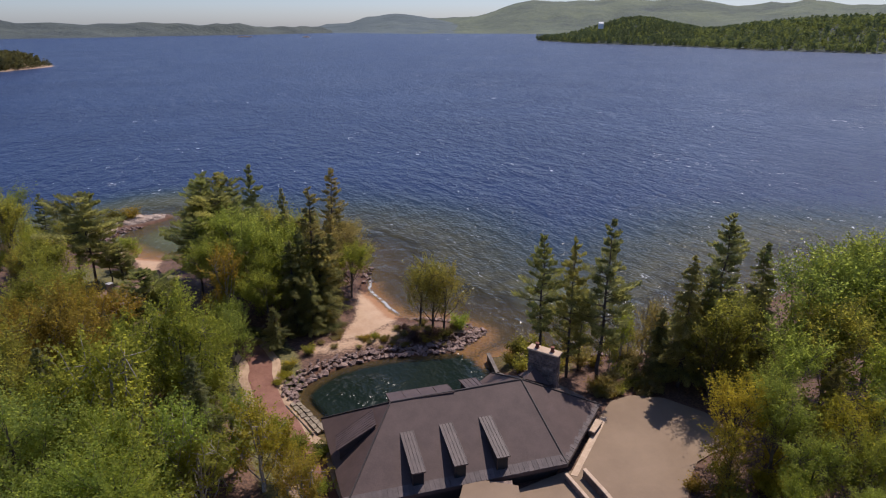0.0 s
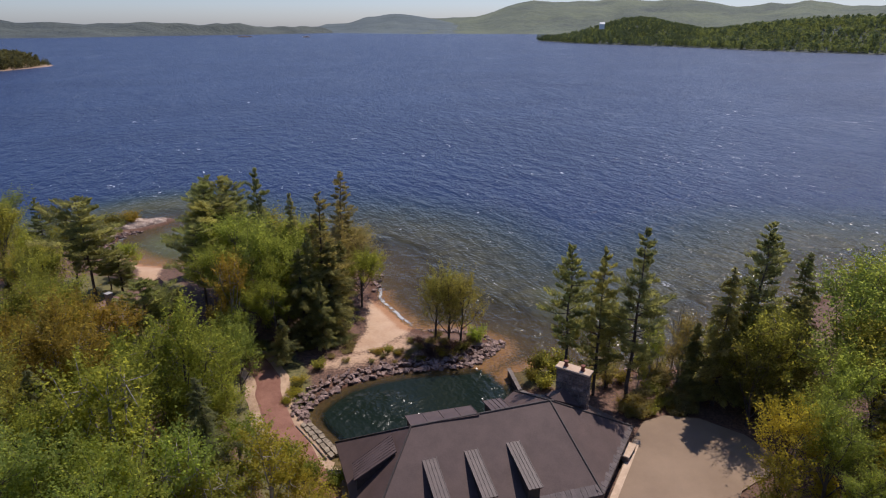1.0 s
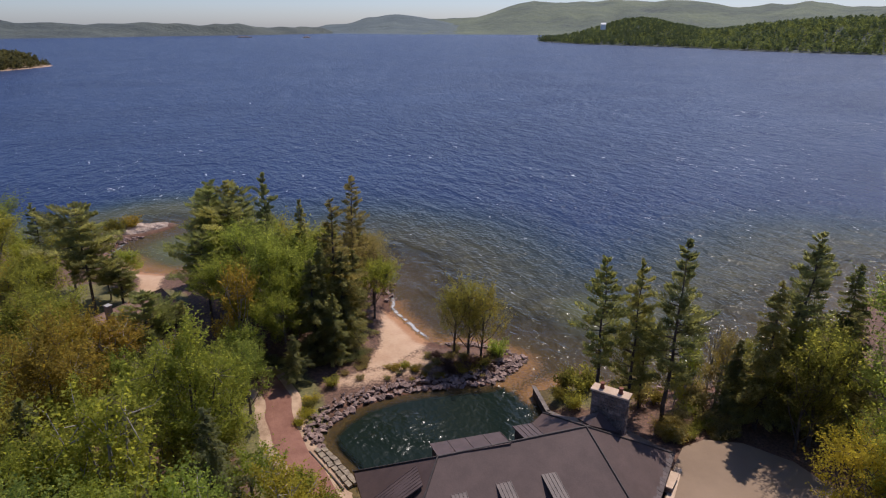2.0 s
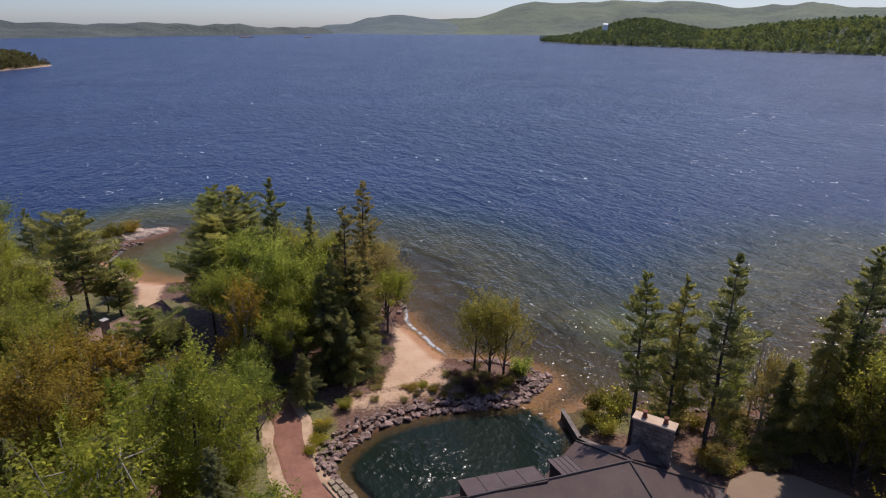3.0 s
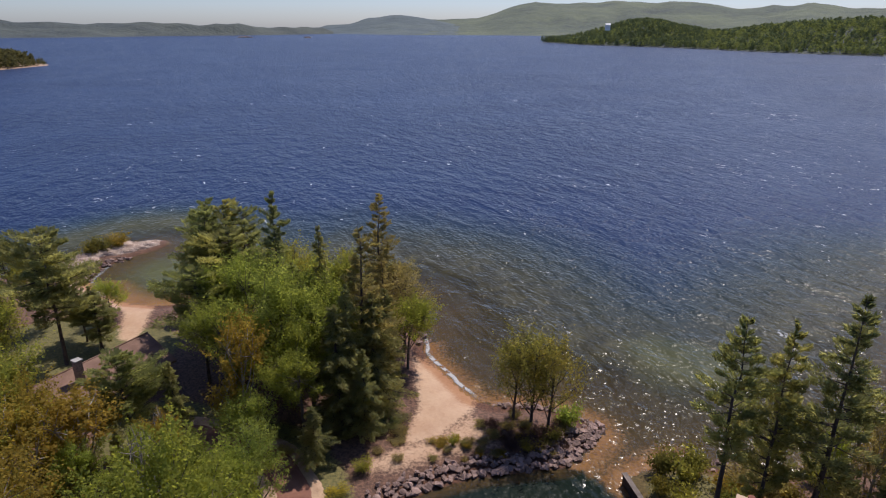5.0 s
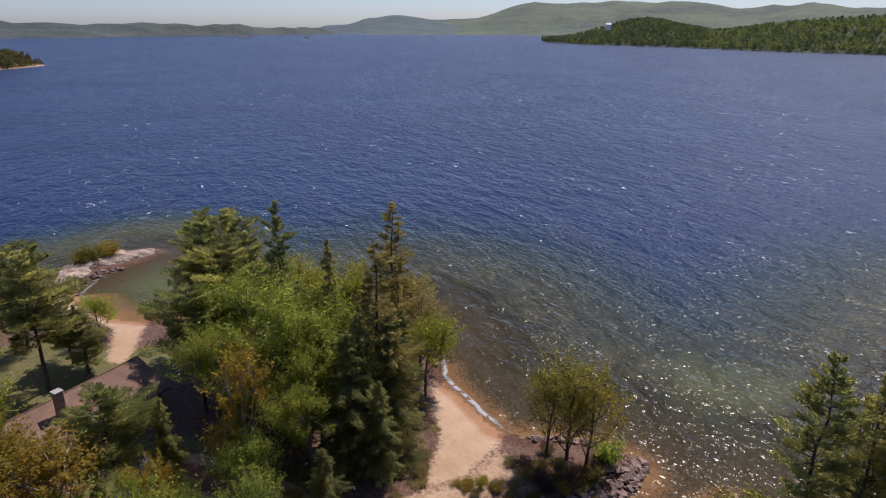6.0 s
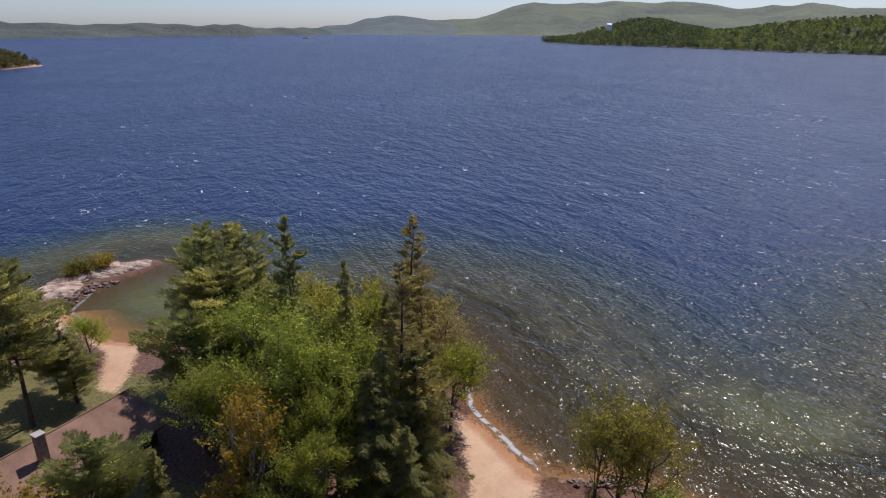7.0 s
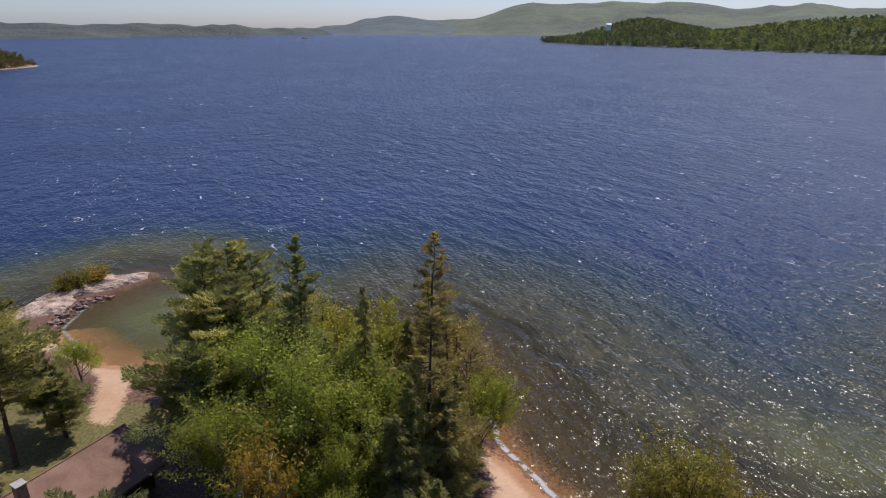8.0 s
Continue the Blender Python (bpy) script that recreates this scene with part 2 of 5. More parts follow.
F_FARDARK = foliage("far_conifers", (0.098, 0.120, 0.076), (0.180, 0.205, 0.118), 0.15)
# distance haze is put into the hill colours as bluish tint, the last most
M_HILL = plain("wooded_hills", (0.028, 0.040, 0.040), (0.078, 0.092, 0.076), 0.006, 0.95, 0.8, 10.0, 0.06)
M_HILLFAR = plain("distant_hills", (0.040, 0.056, 0.046), (0.118, 0.140, 0.076), 0.0032, 0.95, 0.8, 10.0, 0.04)
M_HILLHAZE = plain("haze_tinted_hills", (0.050, 0.072, 0.080), (0.092, 0.118, 0.108), 0.004, 0.95, 0.6, 10.0, 0.05)


# ---- mesh helpers ----
def mesh(name, verts, faces, mats=()):
    me = bpy.data.meshes.new(name)
    me.from_pydata([tuple(v) for v in verts], [], [tuple(int(i) for i in f) for f in faces])
    for m in mats:
        me.materials.append(m)
    return me


def soup(name, shapes, mat):
    """A mesh of loose small faces, from an array (n, corners, 3)."""
    q = np.asarray(shapes, dtype=np.float32)
    n, k = q.shape[:2]
    me = bpy.data.meshes.new(name)
    me.vertices.add(n * k)
    me.vertices.foreach_set("co", q.reshape(-1))
    me.loops.add(n * k)
    me.loops.foreach_set("vertex_index", np.arange(n * k, dtype=np.int32))
    me.polygons.add(n)
    me.polygons.foreach_set("loop_start", np.arange(0, n * k, k, dtype=np.int32))
    me.polygons.foreach_set("loop_total", np.full(n, k, dtype=np.int32))
    me.update(calc_edges=True)
    me.materials.append(mat)
    return me


def thing(name, label, category, group="", kind="", at=(0, 0, 0)):
    ob = new(name)
    ob.empty_display_size = 0.2
    ob.location = at
    return tagged(ob, label, category, group, kind)


def part(name, me, parent, mat=None, label="", at=None):
    """Links a mesh (or a bmesh) as one object under a thing."""
    if isinstance(me, bmesh.types.BMesh):
        bm, me = me, bpy.data.meshes.new(name)
        bm.to_mesh(me)
        bm.free()
    if mat is not None and not me.materials:
        me.materials.append(mat)
    ob = new(name, me)
    ob.parent = parent
    if at is not None:
        ob.matrix_basis = at
    return tagged(ob, label)


def box(bm, lo, hi, m=Matrix(), bevel=0.0):
    """A block between two corners, moved by m, added to bm."""
    made = bmesh.ops.create_cube(bm, size=1.0)["verts"]
    size, mid = [b - a for a, b in zip(lo, hi)], [(a + b) / 2 for a, b in zip(lo, hi)]
    bmesh.ops.transform(bm, matrix=m @ Matrix.Translation(mid) @ Matrix.Diagonal((*size, 1)), verts=made)
    if bevel:
        edges = {e for v in made for e in v.link_edges}
        bmesh.ops.bevel(bm, geom=list(edges), offset=bevel, segments=1, affect="EDGES")


def block(lo, hi, m=Matrix(), bevel=0.0):
    bm = bmesh.new()
    box(bm, lo, hi, m, bevel)
    return bm


def slab(tops, faces, thick):
    """A closed shell: the faces on top, the same ones thick below, and the rim."""
    n = len(tops)
    verts = [Vector(v) for v in tops] + [Vector(v) - Vector((0, 0, thick)) for v in tops]
    out = [tuple(f) for f in faces] + [tuple(i + n for i in reversed(f)) for f in faces]
    edges = {}
    for f in faces:
        for a, b in zip(f, f[1:] + f[:1]):
            edges[(a, b)] = True
    for a, b in edges:
        if (b, a) not in edges:
            out.append((a, a + n, b + n, b))
    return verts, out


def tube(points, radii, sides=6):
    """Vertices and faces of a tapered tube through the points."""
    verts, faces = [], []
    pts = [Vector(p) for p in points]
    for i, (p, r) in enumerate(zip(pts, radii)):
        d = (pts[min(i + 1, len(pts) - 1)] - pts[max(i - 1, 0)]).normalized()
        side = d.cross(Vector((0, 0, 1)) if abs(d.z) < 0.9 else Vector((1, 0, 0))).normalized()
        up = side.cross(d)
        for k in range(sides):
            a = 2 * math.pi * k / sides
            verts.append(p + (side * math.cos(a) + up * math.sin(a)) * r)
    for i in range(len(pts) - 1):
        for k in range(sides):
            a, b = i * sides + k, i * sides + (k + 1) % sides
            faces.append((a, b, b + sides, a + sides))
    return verts, faces


def tubes(list_of, sides=6):
    verts, faces = [], []
    for pts, radii in list_of:
        v, f = tube(pts, radii, sides)
        faces += [tuple(i + len(verts) for i in q) for q in f]
        verts += v
    return verts, faces


# ---- the land: shoreline and heights ----
SHORE = [(-130, -400), (-130, 0), (-112, 60), (-92, 86), (-78, 93), (-66, 96), (-63, 100), (-61, 104.5), (-56.5, 110.5), (-53.2, 109.5), (-53.4, 107),
         (-56, 103), (-57.8, 98.7), (-57, 93.5), (-53.4, 90.5), (-48, 87), (-44, 86.5), (-40, 88), (-35, 90.5), (-28, 92), (-21, 91.5), (-15.5, 89.5),
         (-12.8, 85), (-12, 80), (-11.4, 75.6), (-9.2, 72), (-6.8, 68), (-4.8, 66.9), (-0.8, 67.4), (1.3, 66), (3.5, 64.3), (3.6, 62.9),
         (2, 61), (0.3, 59), (-2.4, 58.5), (-6.4, 57.7), (-9.2, 56.6), (-11.9, 55), (-13.6, 52.7), (-14.5, 50.5), (-13.6, 48.6), (-11.6, 46.3), (-10.6, 44.2),
         (-8, 42.8), (0, 45), (3.6, 49.5), (5.2, 54), (4.5, 57.6), (6, 58.6), (9, 60), (13, 59), (18.5, 58.8), (22, 59.6), (26, 61.2), (30, 64.2),
         (36, 69), (47, 78), (58, 86), (75, 84), (95, 50), (100, -400)]


def inside(poly, x, y):
    r = np.zeros(x.shape, bool)
    n = len(poly)
    for i in range(n):
        (x1, y1), (x2, y2) = poly[i], poly[(i + 1) % n]
        if y1 == y2:
            continue
        r ^= ((y1 > y) != (y2 > y)) & (x < (x2 - x1) * (y - y1) / (y2 - y1) + x1)
    return r


def line_distance(poly, x, y, closed=True):
    d = np.full(x.shape, 1e9)
    n = len(poly)
    for i in range(n if closed else n - 1):
        (x1, y1), (x2, y2) = poly[i], poly[(i + 1) % n]
        ex, ey = x2 - x1, y2 - y1
        s = np.clip(((x - x1) * ex + (y - y1) * ey) / (ex * ex + ey * ey), 0, 1)
        d = np.minimum(d, np.hypot(x - x1 - s * ex, y - y1 - s * ey))
    return d


def smooth(v, a, b):
    s = np.clip((v - a) / (b - a), 0, 1)
    return s * s * (3 - 2 * s)


def waves(x, y):
    """A cheap uneven field between about -1 and 1."""
    return (np.sin(x * 0.9 + 1.7 * np.sin(y * 0.45)) + np.sin(y * 1.1 + 1.3 * np.sin(x * 0.6 + 2)) + 0.6 * np.sin(x * 2.3 + y * 1.9)) / 2.6


POND = [(-15, 44), (-15, 54), (-9, 58.2), (-1, 59.5), (1.6, 58.6), (3.4, 55.8), (6, 54), (4, 48), (0, 44), (-10, 41)]
ROAD_LINE = [(-6.5, 30), (-8.6, 35), (-10.8, 39.5), (-13.2, 43.4), (-15.4, 46.5), (-17.2, 49.2), (-18.8, 52.5), (-20.0, 55.6), (-22.5, 58.5), (-27, 60.5), (-33, 61.5)]
COVE = [(-60, 92), (-57.5, 99), (-55, 104.5), (-52, 108), (-40, 106), (-32, 98), (-34, 89), (-42, 80), (-52, 83), (-62, 89)]
BEACH_E = [(-12.4, 75.6), (-9.2, 72.3), (-6.4, 68), (-6.8, 65.5), (-8.2, 63.4), (-9.6, 61.6), (-12.4, 60.4), (-12.0, 62.6), (-11.4, 66), (-12.0, 70)]
BANK = [(-12.4, 60.8), (-9.6, 62.2), (-8.2, 64.0), (-6.8, 65.5), (-5.4, 63.0), (-4.6, 60.9), (-9.3, 59.0), (-12.8, 57.3), (-15.0, 57.0), (-15.4, 58.4)]
BEACH_W = [(-60, 92), (-57, 94), (-53, 90.8), (-48, 87.4), (-44.5, 86.2), (-42.6, 80), (-42.0, 76.4), (-44.0, 77.0), (-46.8, 83.6), (-52, 87.5), (-58, 89.5)]


def land_height(x, y):
    s = np.where(inside(SHORE, x, y), 1.0, -1.0) * line_distance(SHORE, x, y)
    w = waves(x, y)
    pond = inside(POND, x, y)
    land = 0.05 + 0.55 * smooth(s, 0, 3.5) + 0.35 * smooth(s, 3, 22) + 3.0 * smooth(s, 25, 160) + 0.10 * w * smooth(s, 1, 5)
    spit = smooth(line_distance([(-63, 97.5), (-59, 104), (-54.5, 108.6)], x, y, False), 3.6, 0.4) * (s > -0.5)
    land = land + spit * (0.25 + 0.15 * w)
    bed = -0.06 - 0.065 * np.minimum(-s, 10) - 0.17 * np.clip(-s - 10, 0, 38) + 0.06 * w * smooth(-s, 0, 4)
    bed = bed * (1 + 0.9 * smooth(-x, 24, 40) * smooth(y, 90, 98) * np.where(inside(COVE, x, y), -0.2, 1.0))
    bed = np.maximum(bed, -9)
    bed = np.where(pond, bed - 2.6 * smooth(-s, 0.3, 3.6), bed)
    return np.where(s > 0, land, bed), s, pond


def grid_lines(lo, hi, step, far, power=1.32):
    mid = list(np.arange(lo, hi + 1e-6, step))
    out, d, v = [], step, hi
    while v < far:
        d *= power
        v += d
        out.append(v)
    left, d, v = [], step, lo
    while v > -far:
        d *= power
        v -= d
        left.append(v)
    return np.array(left[::-1] + mid + out)


def sheet(name, mat, zfun, step, layers, far=4700.0):
    xs, ys = grid_lines(-72, 62, step, far), grid_lines(26, 114, step, far)
    x, y = np.meshgrid(xs, ys)
    z = zfun(x, y)
    ny, nx = x.shape
    idx = np.arange(nx * ny).reshape(ny, nx)
    q = np.stack([idx[:-1, :-1], idx[:-1, 1:], idx[1:, 1:], idx[1:, :-1]], -1).reshape(-1, 4).astype(np.int32)
    me = bpy.data.meshes.new(name)
    me.vertices.add(nx * ny)
    me.vertices.foreach_set("co", np.stack([x, y, z], -1).astype(np.float32).reshape(-1))
    me.loops.add(q.size)
    me.loops.foreach_set("vertex_index", q.reshape(-1))
    me.polygons.add(len(q))
    me.polygons.foreach_set("loop_start", np.arange(0, q.size, 4, dtype=np.int32))
    me.polygons.foreach_set("loop_total", np.full(len(q), 4, dtype=np.int32))
    me.update(calc_edges=True)
    me.shade_smooth()
    me.materials.append(mat)
    for key, f in layers.items():
        a = me.attributes.new(key, "FLOAT", "POINT")
        a.data.foreach_set("value", np.asarray(f(x, y), dtype=np.float32).reshape(-1))
    return me


def sand_mask(x, y):
    s = np.zeros(x.shape)
    for b in (BEACH_E, BEACH_W):
        d = line_distance(b, x, y)
        s = np.maximum(s, np.where(inside(b, x, y), 0.5 + 0.5 * smooth(d, 0, 1.2), 0.5 - 0.5 * smooth(d, 0, 1.0)))
    d = line_distance(BANK, x, y)
    s = np.maximum(s, np.where(inside(BANK, x, y), 0.42 + 0.2 * smooth(d, 0, 1.2), 0.42 - 0.42 * smooth(d, 0, 1.0)))
    h, sd, pond = land_height(x, y)
    near = (inside([(-20, 76), (-8, 80), (6, 70), (11, 63), (9, 56), (0, 56), (-8, 60)], x, y) | inside([(-62, 92), (-40, 100), (-38, 84), (-50, 80)], x, y))
    cove = inside([(-62, 92), (-40, 100), (-38, 84), (-50, 80)], x, y)
    return np.where((sd < 0) & near & ~pond, np.where(cove, 0.75 * smooth(-sd, 9, 1), 0.62 * smooth(-sd, 6.5, 0)), s)


def grass_mask(x, y):
    d = line_distance(ROAD_LINE, x, y, False)
    g = 0.8 * smooth(d, 5.5, 3.0)
    g = np.maximum(g, smooth(line_distance([(-52, 76), (-46, 74), (-42, 74.5), (-44, 66)], x, y, False), 7, 3.5))
    return np.maximum(g, smooth(line_distance([(6, 57), (8.5, 57), (11, 56)], x, y, False), 4, 1) * 0.7)


ground = new("ground", sheet("ground", M_GROUND, lambda x, y: land_height(x, y)[0], 0.55, {
    "sand": sand_mask, "grass": grass_mask, "bed": lambda x, y: smooth(-land_height(x, y)[1], -0.4, 0.5)}))
tagged(ground, "wooded shore ground of leaf litter, sand and lake bed", "ground", kind="structure")
water = new("water", sheet("water", M_WATER, lambda x, y: x * 0.0, 0.5, {
    "depth": lambda x, y: np.maximum(-land_height(x, y)[0], 0),
    "pond": lambda x, y: inside(POND, x, y) * 1.0,
    "weed": lambda x, y: np.where(inside(COVE, x, y), 0.25 + 0.75 * smooth(line_distance(COVE, x, y), 0, 5), 0.25) * smooth(-x, 22, 40) * smooth(y, 70, 84) + 0.42 * smooth(np.hypot((x - 15) / 8.5, (y - 75) / 7.0) + 0.25 * waves(x * 0.5, y * 0.5), 1.1, 0.3),
    "calm": lambda x, y: np.maximum(inside(POND, x, y) * (1.0 - 0.62 * smooth(x + 0.6 * waves(x * 1.5, y * 1.5), -1.5, 2.5)) * (1.0 - 0.62 * smooth(np.hypot((x + 8.2) / 4.6, (y - 51.6) / 3.4) + 0.2 * waves(x * 2, y * 2), 1.1, 0.3)), smooth(-land_height(x, y)[1], 22, 2) * 0.40),
    "shore_distance": lambda x, y: np.clip(land_height(x, y)[1], -8, 8),
    "surf": lambda x, y: ~inside(POND, x, y) * (0.10 + 0.66 * np.maximum(smooth(line_distance([(-12, 77), (-8.6, 71)], x, y, False), 4.5, 1.5), 0.6 * smooth(line_distance([(-57.5, 97), (-57, 93.5), (-53.4, 91)], x, y, False), 4.0, 1.5)))}, 4600.0))
tagged(water, "wind-ruffled deep blue lake water with small whitecaps", "water", kind="structure")


def zg(x, y):
    return float(land_height(np.array([float(x)]), np.array([float(y)]))[0][0])


# ---- road and gravel court ----
def ribbon(line, width, lift, name, mat, label):
    pts = [Vector((*p, 0)) for p in line]
    fine = []
    for i in range(len(pts) - 1):
        for k in range(6):
            a, b, c, d = pts[max(i - 1, 0)], pts[i], pts[i + 1], pts[min(i + 2, len(pts) - 1)]
            u = k / 6
            fine.append(0.5 * (2 * b + (c - a) * u + (2 * a - 5 * b + 4 * c - d) * u * u + (3 * b - a - 3 * c + d) * u ** 3))
    verts, faces, n = [], [], 7
    for i, p in enumerate(fine):
        d = (fine[min(i + 1, len(fine) - 1)] - fine[max(i - 1, 0)]).normalized()
        s = Vector((d.y, -d.x, 0))
        for k in range(n):
            w = width * (k / (n - 1) - 0.5) * (1 + 0.08 * math.sin(i * 0.7 + k))
            q = p + s * w
            verts.append((q.x, q.y, zg(q.x, q.y) + lift - (0.09 if k in (0, n - 1) else 0)))
    for i in range(len(fine) - 1):
        for k in range(n - 1):
            a = i * n + k
            faces.append((a, a + 1, a + n + 1, a + n))
    ob = new(name, mesh(name, verts, faces, [mat]))
    return tagged(ob, label, "road", kind="structure")


ribbon(ROAD_LINE, 4.9, 0.05, "verge", M_VERGE, "pale sandy verge along the red gravel drive")
ribbon(ROAD_LINE, 3.1, 0.075, "road", M_ROAD, "red gravel drive curving between trees and rocks")


def flat_patch(name, outline, z, mat, label, category):
    verts = [(x, y, z) for x, y in outline] + [(x, y, z - 0.8) for x, y in outline]
    n = len(outline)
    faces = [tuple(range(n))] + [(i, i + n, (i + 1) % n + n, (i + 1) % n) for i in range(n)]
    ob = new(name, mesh(name, verts, faces, [mat]))
    return tagged(ob, label, category, kind="structure")


COURT_Z = 1.06
flat_patch("gravel_court", [(9.2, 38.6), (10.2, 38.9), (13.9, 46.2), (15.4, 48.6), (17.5, 49.6), (20.5, 49.2), (23.5, 47), (25, 44), (24.2, 42.2), (22, 41.3),
                            (20.4, 40.2), (19.4, 38.6), (18.2, 36.0), (17.5, 30), (16, 22), (5, 22), (5, 30), (5.5, 36.5)], COURT_Z, M_COURT,
           "smooth tan gravel forecourt beside the house", "court")

flat_patch("walkway", [(9.95, 38.35), (10.45, 38.2), (14.45, 45.9), (14.0, 46.15)], COURT_Z + 0.03, M_CAP, "narrow pale stone apron along the house wall", "walkway")

# ---- the house on the pond ----
Z_E = 2.3
A, B = Vector((-4.3, 41.1, 5.6)), Vector((6.5, 44.8, 5.6))
FL, C1, C2 = Vector((-6.7, 33.0, Z_E)), Vector((9.6, 38.1, Z_E)), Vector((13.8, 46.1, Z_E))
C3, C4, N1, BL = Vector((9.9, 50.0, Z_E)), Vector((4.3, 51.2, Z_E)), Vector((1.2, 46.9, Z_E)), Vector((-10.6, 43.4, Z_E))
HOUSE = pose(-4.8, 41.5, 0, 0, 0, 16.8)

house = thing("lake_house", "low brown-roofed timber lake house at the edge of a pond", "house", at=(0, 0, 0))
tops = [FL, C1, C2, C3, C4, N1, BL, A, B]
facets = [(0, 1, 8, 7), (1, 2, 8), (2, 3, 8), (3, 4, 8), (4, 5, 8), (5, 6, 7, 8), (6, 0, 7)]
v, f = slab(tops, [tuple(x) for x in facets], 0.26)
part("roof", mesh("roof", v, f), house, M_ROOF, "dark brown shingle hip roof")


def inset(points, d):
    mid = sum((Vector(p) for p in points), Vector()) / len(points)
    return [Vector(p) + (mid - Vector(p)).normalized() * d for p in points]


ring = inset([FL, C1, C2, C3, C4, N1, BL], 1.0)
wall_v = [(p.x, p.y, 2.15) for p in ring] + [(p.x, p.y, -0.9) for p in ring]
part("wall", mesh("wall", wall_v, [(i, i + 7, (i + 1) % 7 + 7, (i + 1) % 7) for i in range(7)] + [tuple(range(7))]), house, M_TIMBER)


def ridge_cap(a, b, w=0.16):
    vs, fs = tube([a + Vector((0, 0, 0.02)), b + Vector((0, 0, 0.02))], [w, w], 6)
    return mesh("ridge_cap", vs, fs)


for a, b in ((A, B), (A, FL), (A, BL), (B, C1), (B, C2), (B, C4), (B, C3)):
    part("ridge_cap", ridge_cap(a, b, 0.075), house, M_TIMBER)


def roof_plate(parent, quad, thick, ribs=4):
    """A sloping metal roof between four corners, top edge first, with standing ribs running down it."""
    q = [Vector(p) for p in quad]
    vs, fs = slab(q, [(0, 1, 2, 3)], thick)
    plate = part("dormer_roof", mesh("dormer_roof", vs, fs), parent, M_RIB, "ribbed brown metal")
    nrm = (q[1] - q[0]).cross(q[3] - q[0]).normalized()
    if nrm.z < 0:
        nrm = -nrm
    for k in range(ribs + 1):
        s = k / ribs
        a, b = q[0].lerp(q[1], s), q[3].lerp(q[2], s)
        side = (q[1] - q[0]).normalized() * 0.02
        vs = [a - side, a + side, b + side, b - side]
        vs = vs + [p + nrm * 0.035 for p in vs]
        part("rib", mesh("rib", vs, [(4, 5, 6, 7), (0, 1, 5, 4), (1, 2, 6, 5), (2, 3, 7, 6), (3, 0, 4, 7)]), plate, M_RIB)
    return plate


def prism(name, outline, z0, tops_z, parent, mat):
    n = len(outline)
    vs = [(x, y, z0) for x, y in outline] + [(x, y, z) for (x, y), z in zip(outline, tops_z)]
    return part(name, mesh(name, vs, [(i, (i + 1) % n, (i + 1) % n + n, i + n) for i in range(n)] + [tuple(range(n, 2 * n))]), parent, mat)


def hp(u, v, z):
    return HOUSE @ Vector((u, v, z))


def dormer(u0, u1, v0, v1, z0, z1, base, over=0.12):
    """A shed dormer from v0 (at the roof) to v1 (its front), its roof falling from z0 to z1."""
    d = thing("dormer", "", "")
    d.parent = house
    for key in list(d.keys()):
        del d[key]
    s = 1 if v1 > v0 else -1
    roof_plate(d, [hp(u0 - over, v0, z0), hp(u1 + over, v0, z0), hp(u1 + over, v1 + s * 0.25, z1), hp(u0 - over, v1 + s * 0.25, z1)], 0.09)
    out = [hp(u0, v0, 0), hp(u1, v0, 0), hp(u1, v1, 0), hp(u0, v1, 0)]
    prism("cheek", [(p.x, p.y) for p in out], base, [z0 - 0.1, z0 - 0.1, z1 - 0.06, z1 - 0.06], d, M_TIMBER)
    bm = block((u0 + 0.06, min(v1, v1 + s * 0.02), base + 0.42), (u1 - 0.06, max(v1, v1 + s * 0.02), z1 - 0.14), HOUSE)
    part("window", bm, d, M_GLASS_DARK, "dark glass")
    return d


for u0 in (0.98, 4.16, 7.46):
    dormer(u0 - 0.26, u0 + 0.60, -2.75, -6.95, 4.44, 3.88, 2.2, 0.09)
dormer(0.5, 5.6, -0.52, 1.55, 5.66, 4.98, 3.0)
dormer(7.0, 8.3, -0.2, 1.9, 5.58, 4.98, 3.0)

west = new("dormer")
west.parent = house
roof_plate(west, [(-5.75, 41.0, 4.95), (-5.2, 39.2, 4.85), (-8.05, 37.5, 3.65), (-8.5, 39.25, 3.65)], 0.1, 7)
prism("cheek", [(-5.8, 40.8), (-5.4, 39.3), (-7.9, 37.7), (-8.3, 39.15)], 2.0, [4.7, 4.6, 3.55, 3.55], west, M_TIMBER)


def eave_strip(a, b, inward, depth, count):
    """A border of overlapping slates along an eave."""
    a, b, inward = Vector(a), Vector(b), Vector(inward)
    run = (b - a) / count
    base = [Vector((0, 0, 0.05)), run * 0.96 + Vector((0, 0, 0.05)), run * 0.96 + inward * depth + Vector((0, 0, 0.03)), inward * depth + Vector((0, 0, 0.03))]
    vs = base + [p - Vector((0, 0, 0.06)) for p in base]
    me = mesh("slate", vs, [(0, 1, 2, 3), (0, 4, 5, 1), (1, 5, 6, 2), (3, 2, 6, 7), (0, 3, 7, 4)], [M_SLATE])
    for k in range(count):
        part("slate", me, house, at=Matrix.Translation(a + run * k + Vector((0, 0, 0.012 * (k % 3)))))


# entry walls and terrace in front of the house
entry = thing("entry_block", "flat-roofed entry block with a pale stone top", "porch")
prism("wall", [(1.9, 35.9), (5.2, 36.3), (5.6, 31), (0.8, 30.2)], 0.2, [2.2] * 4, entry, M_STONE)
prism("stone_top", [(1.7, 36.4), (5.6, 35.6), (6.0, 30.5), (0.5, 30.0)], 2.2, [2.35, 2.35, 2.35, 2.35], entry, M_COURT)


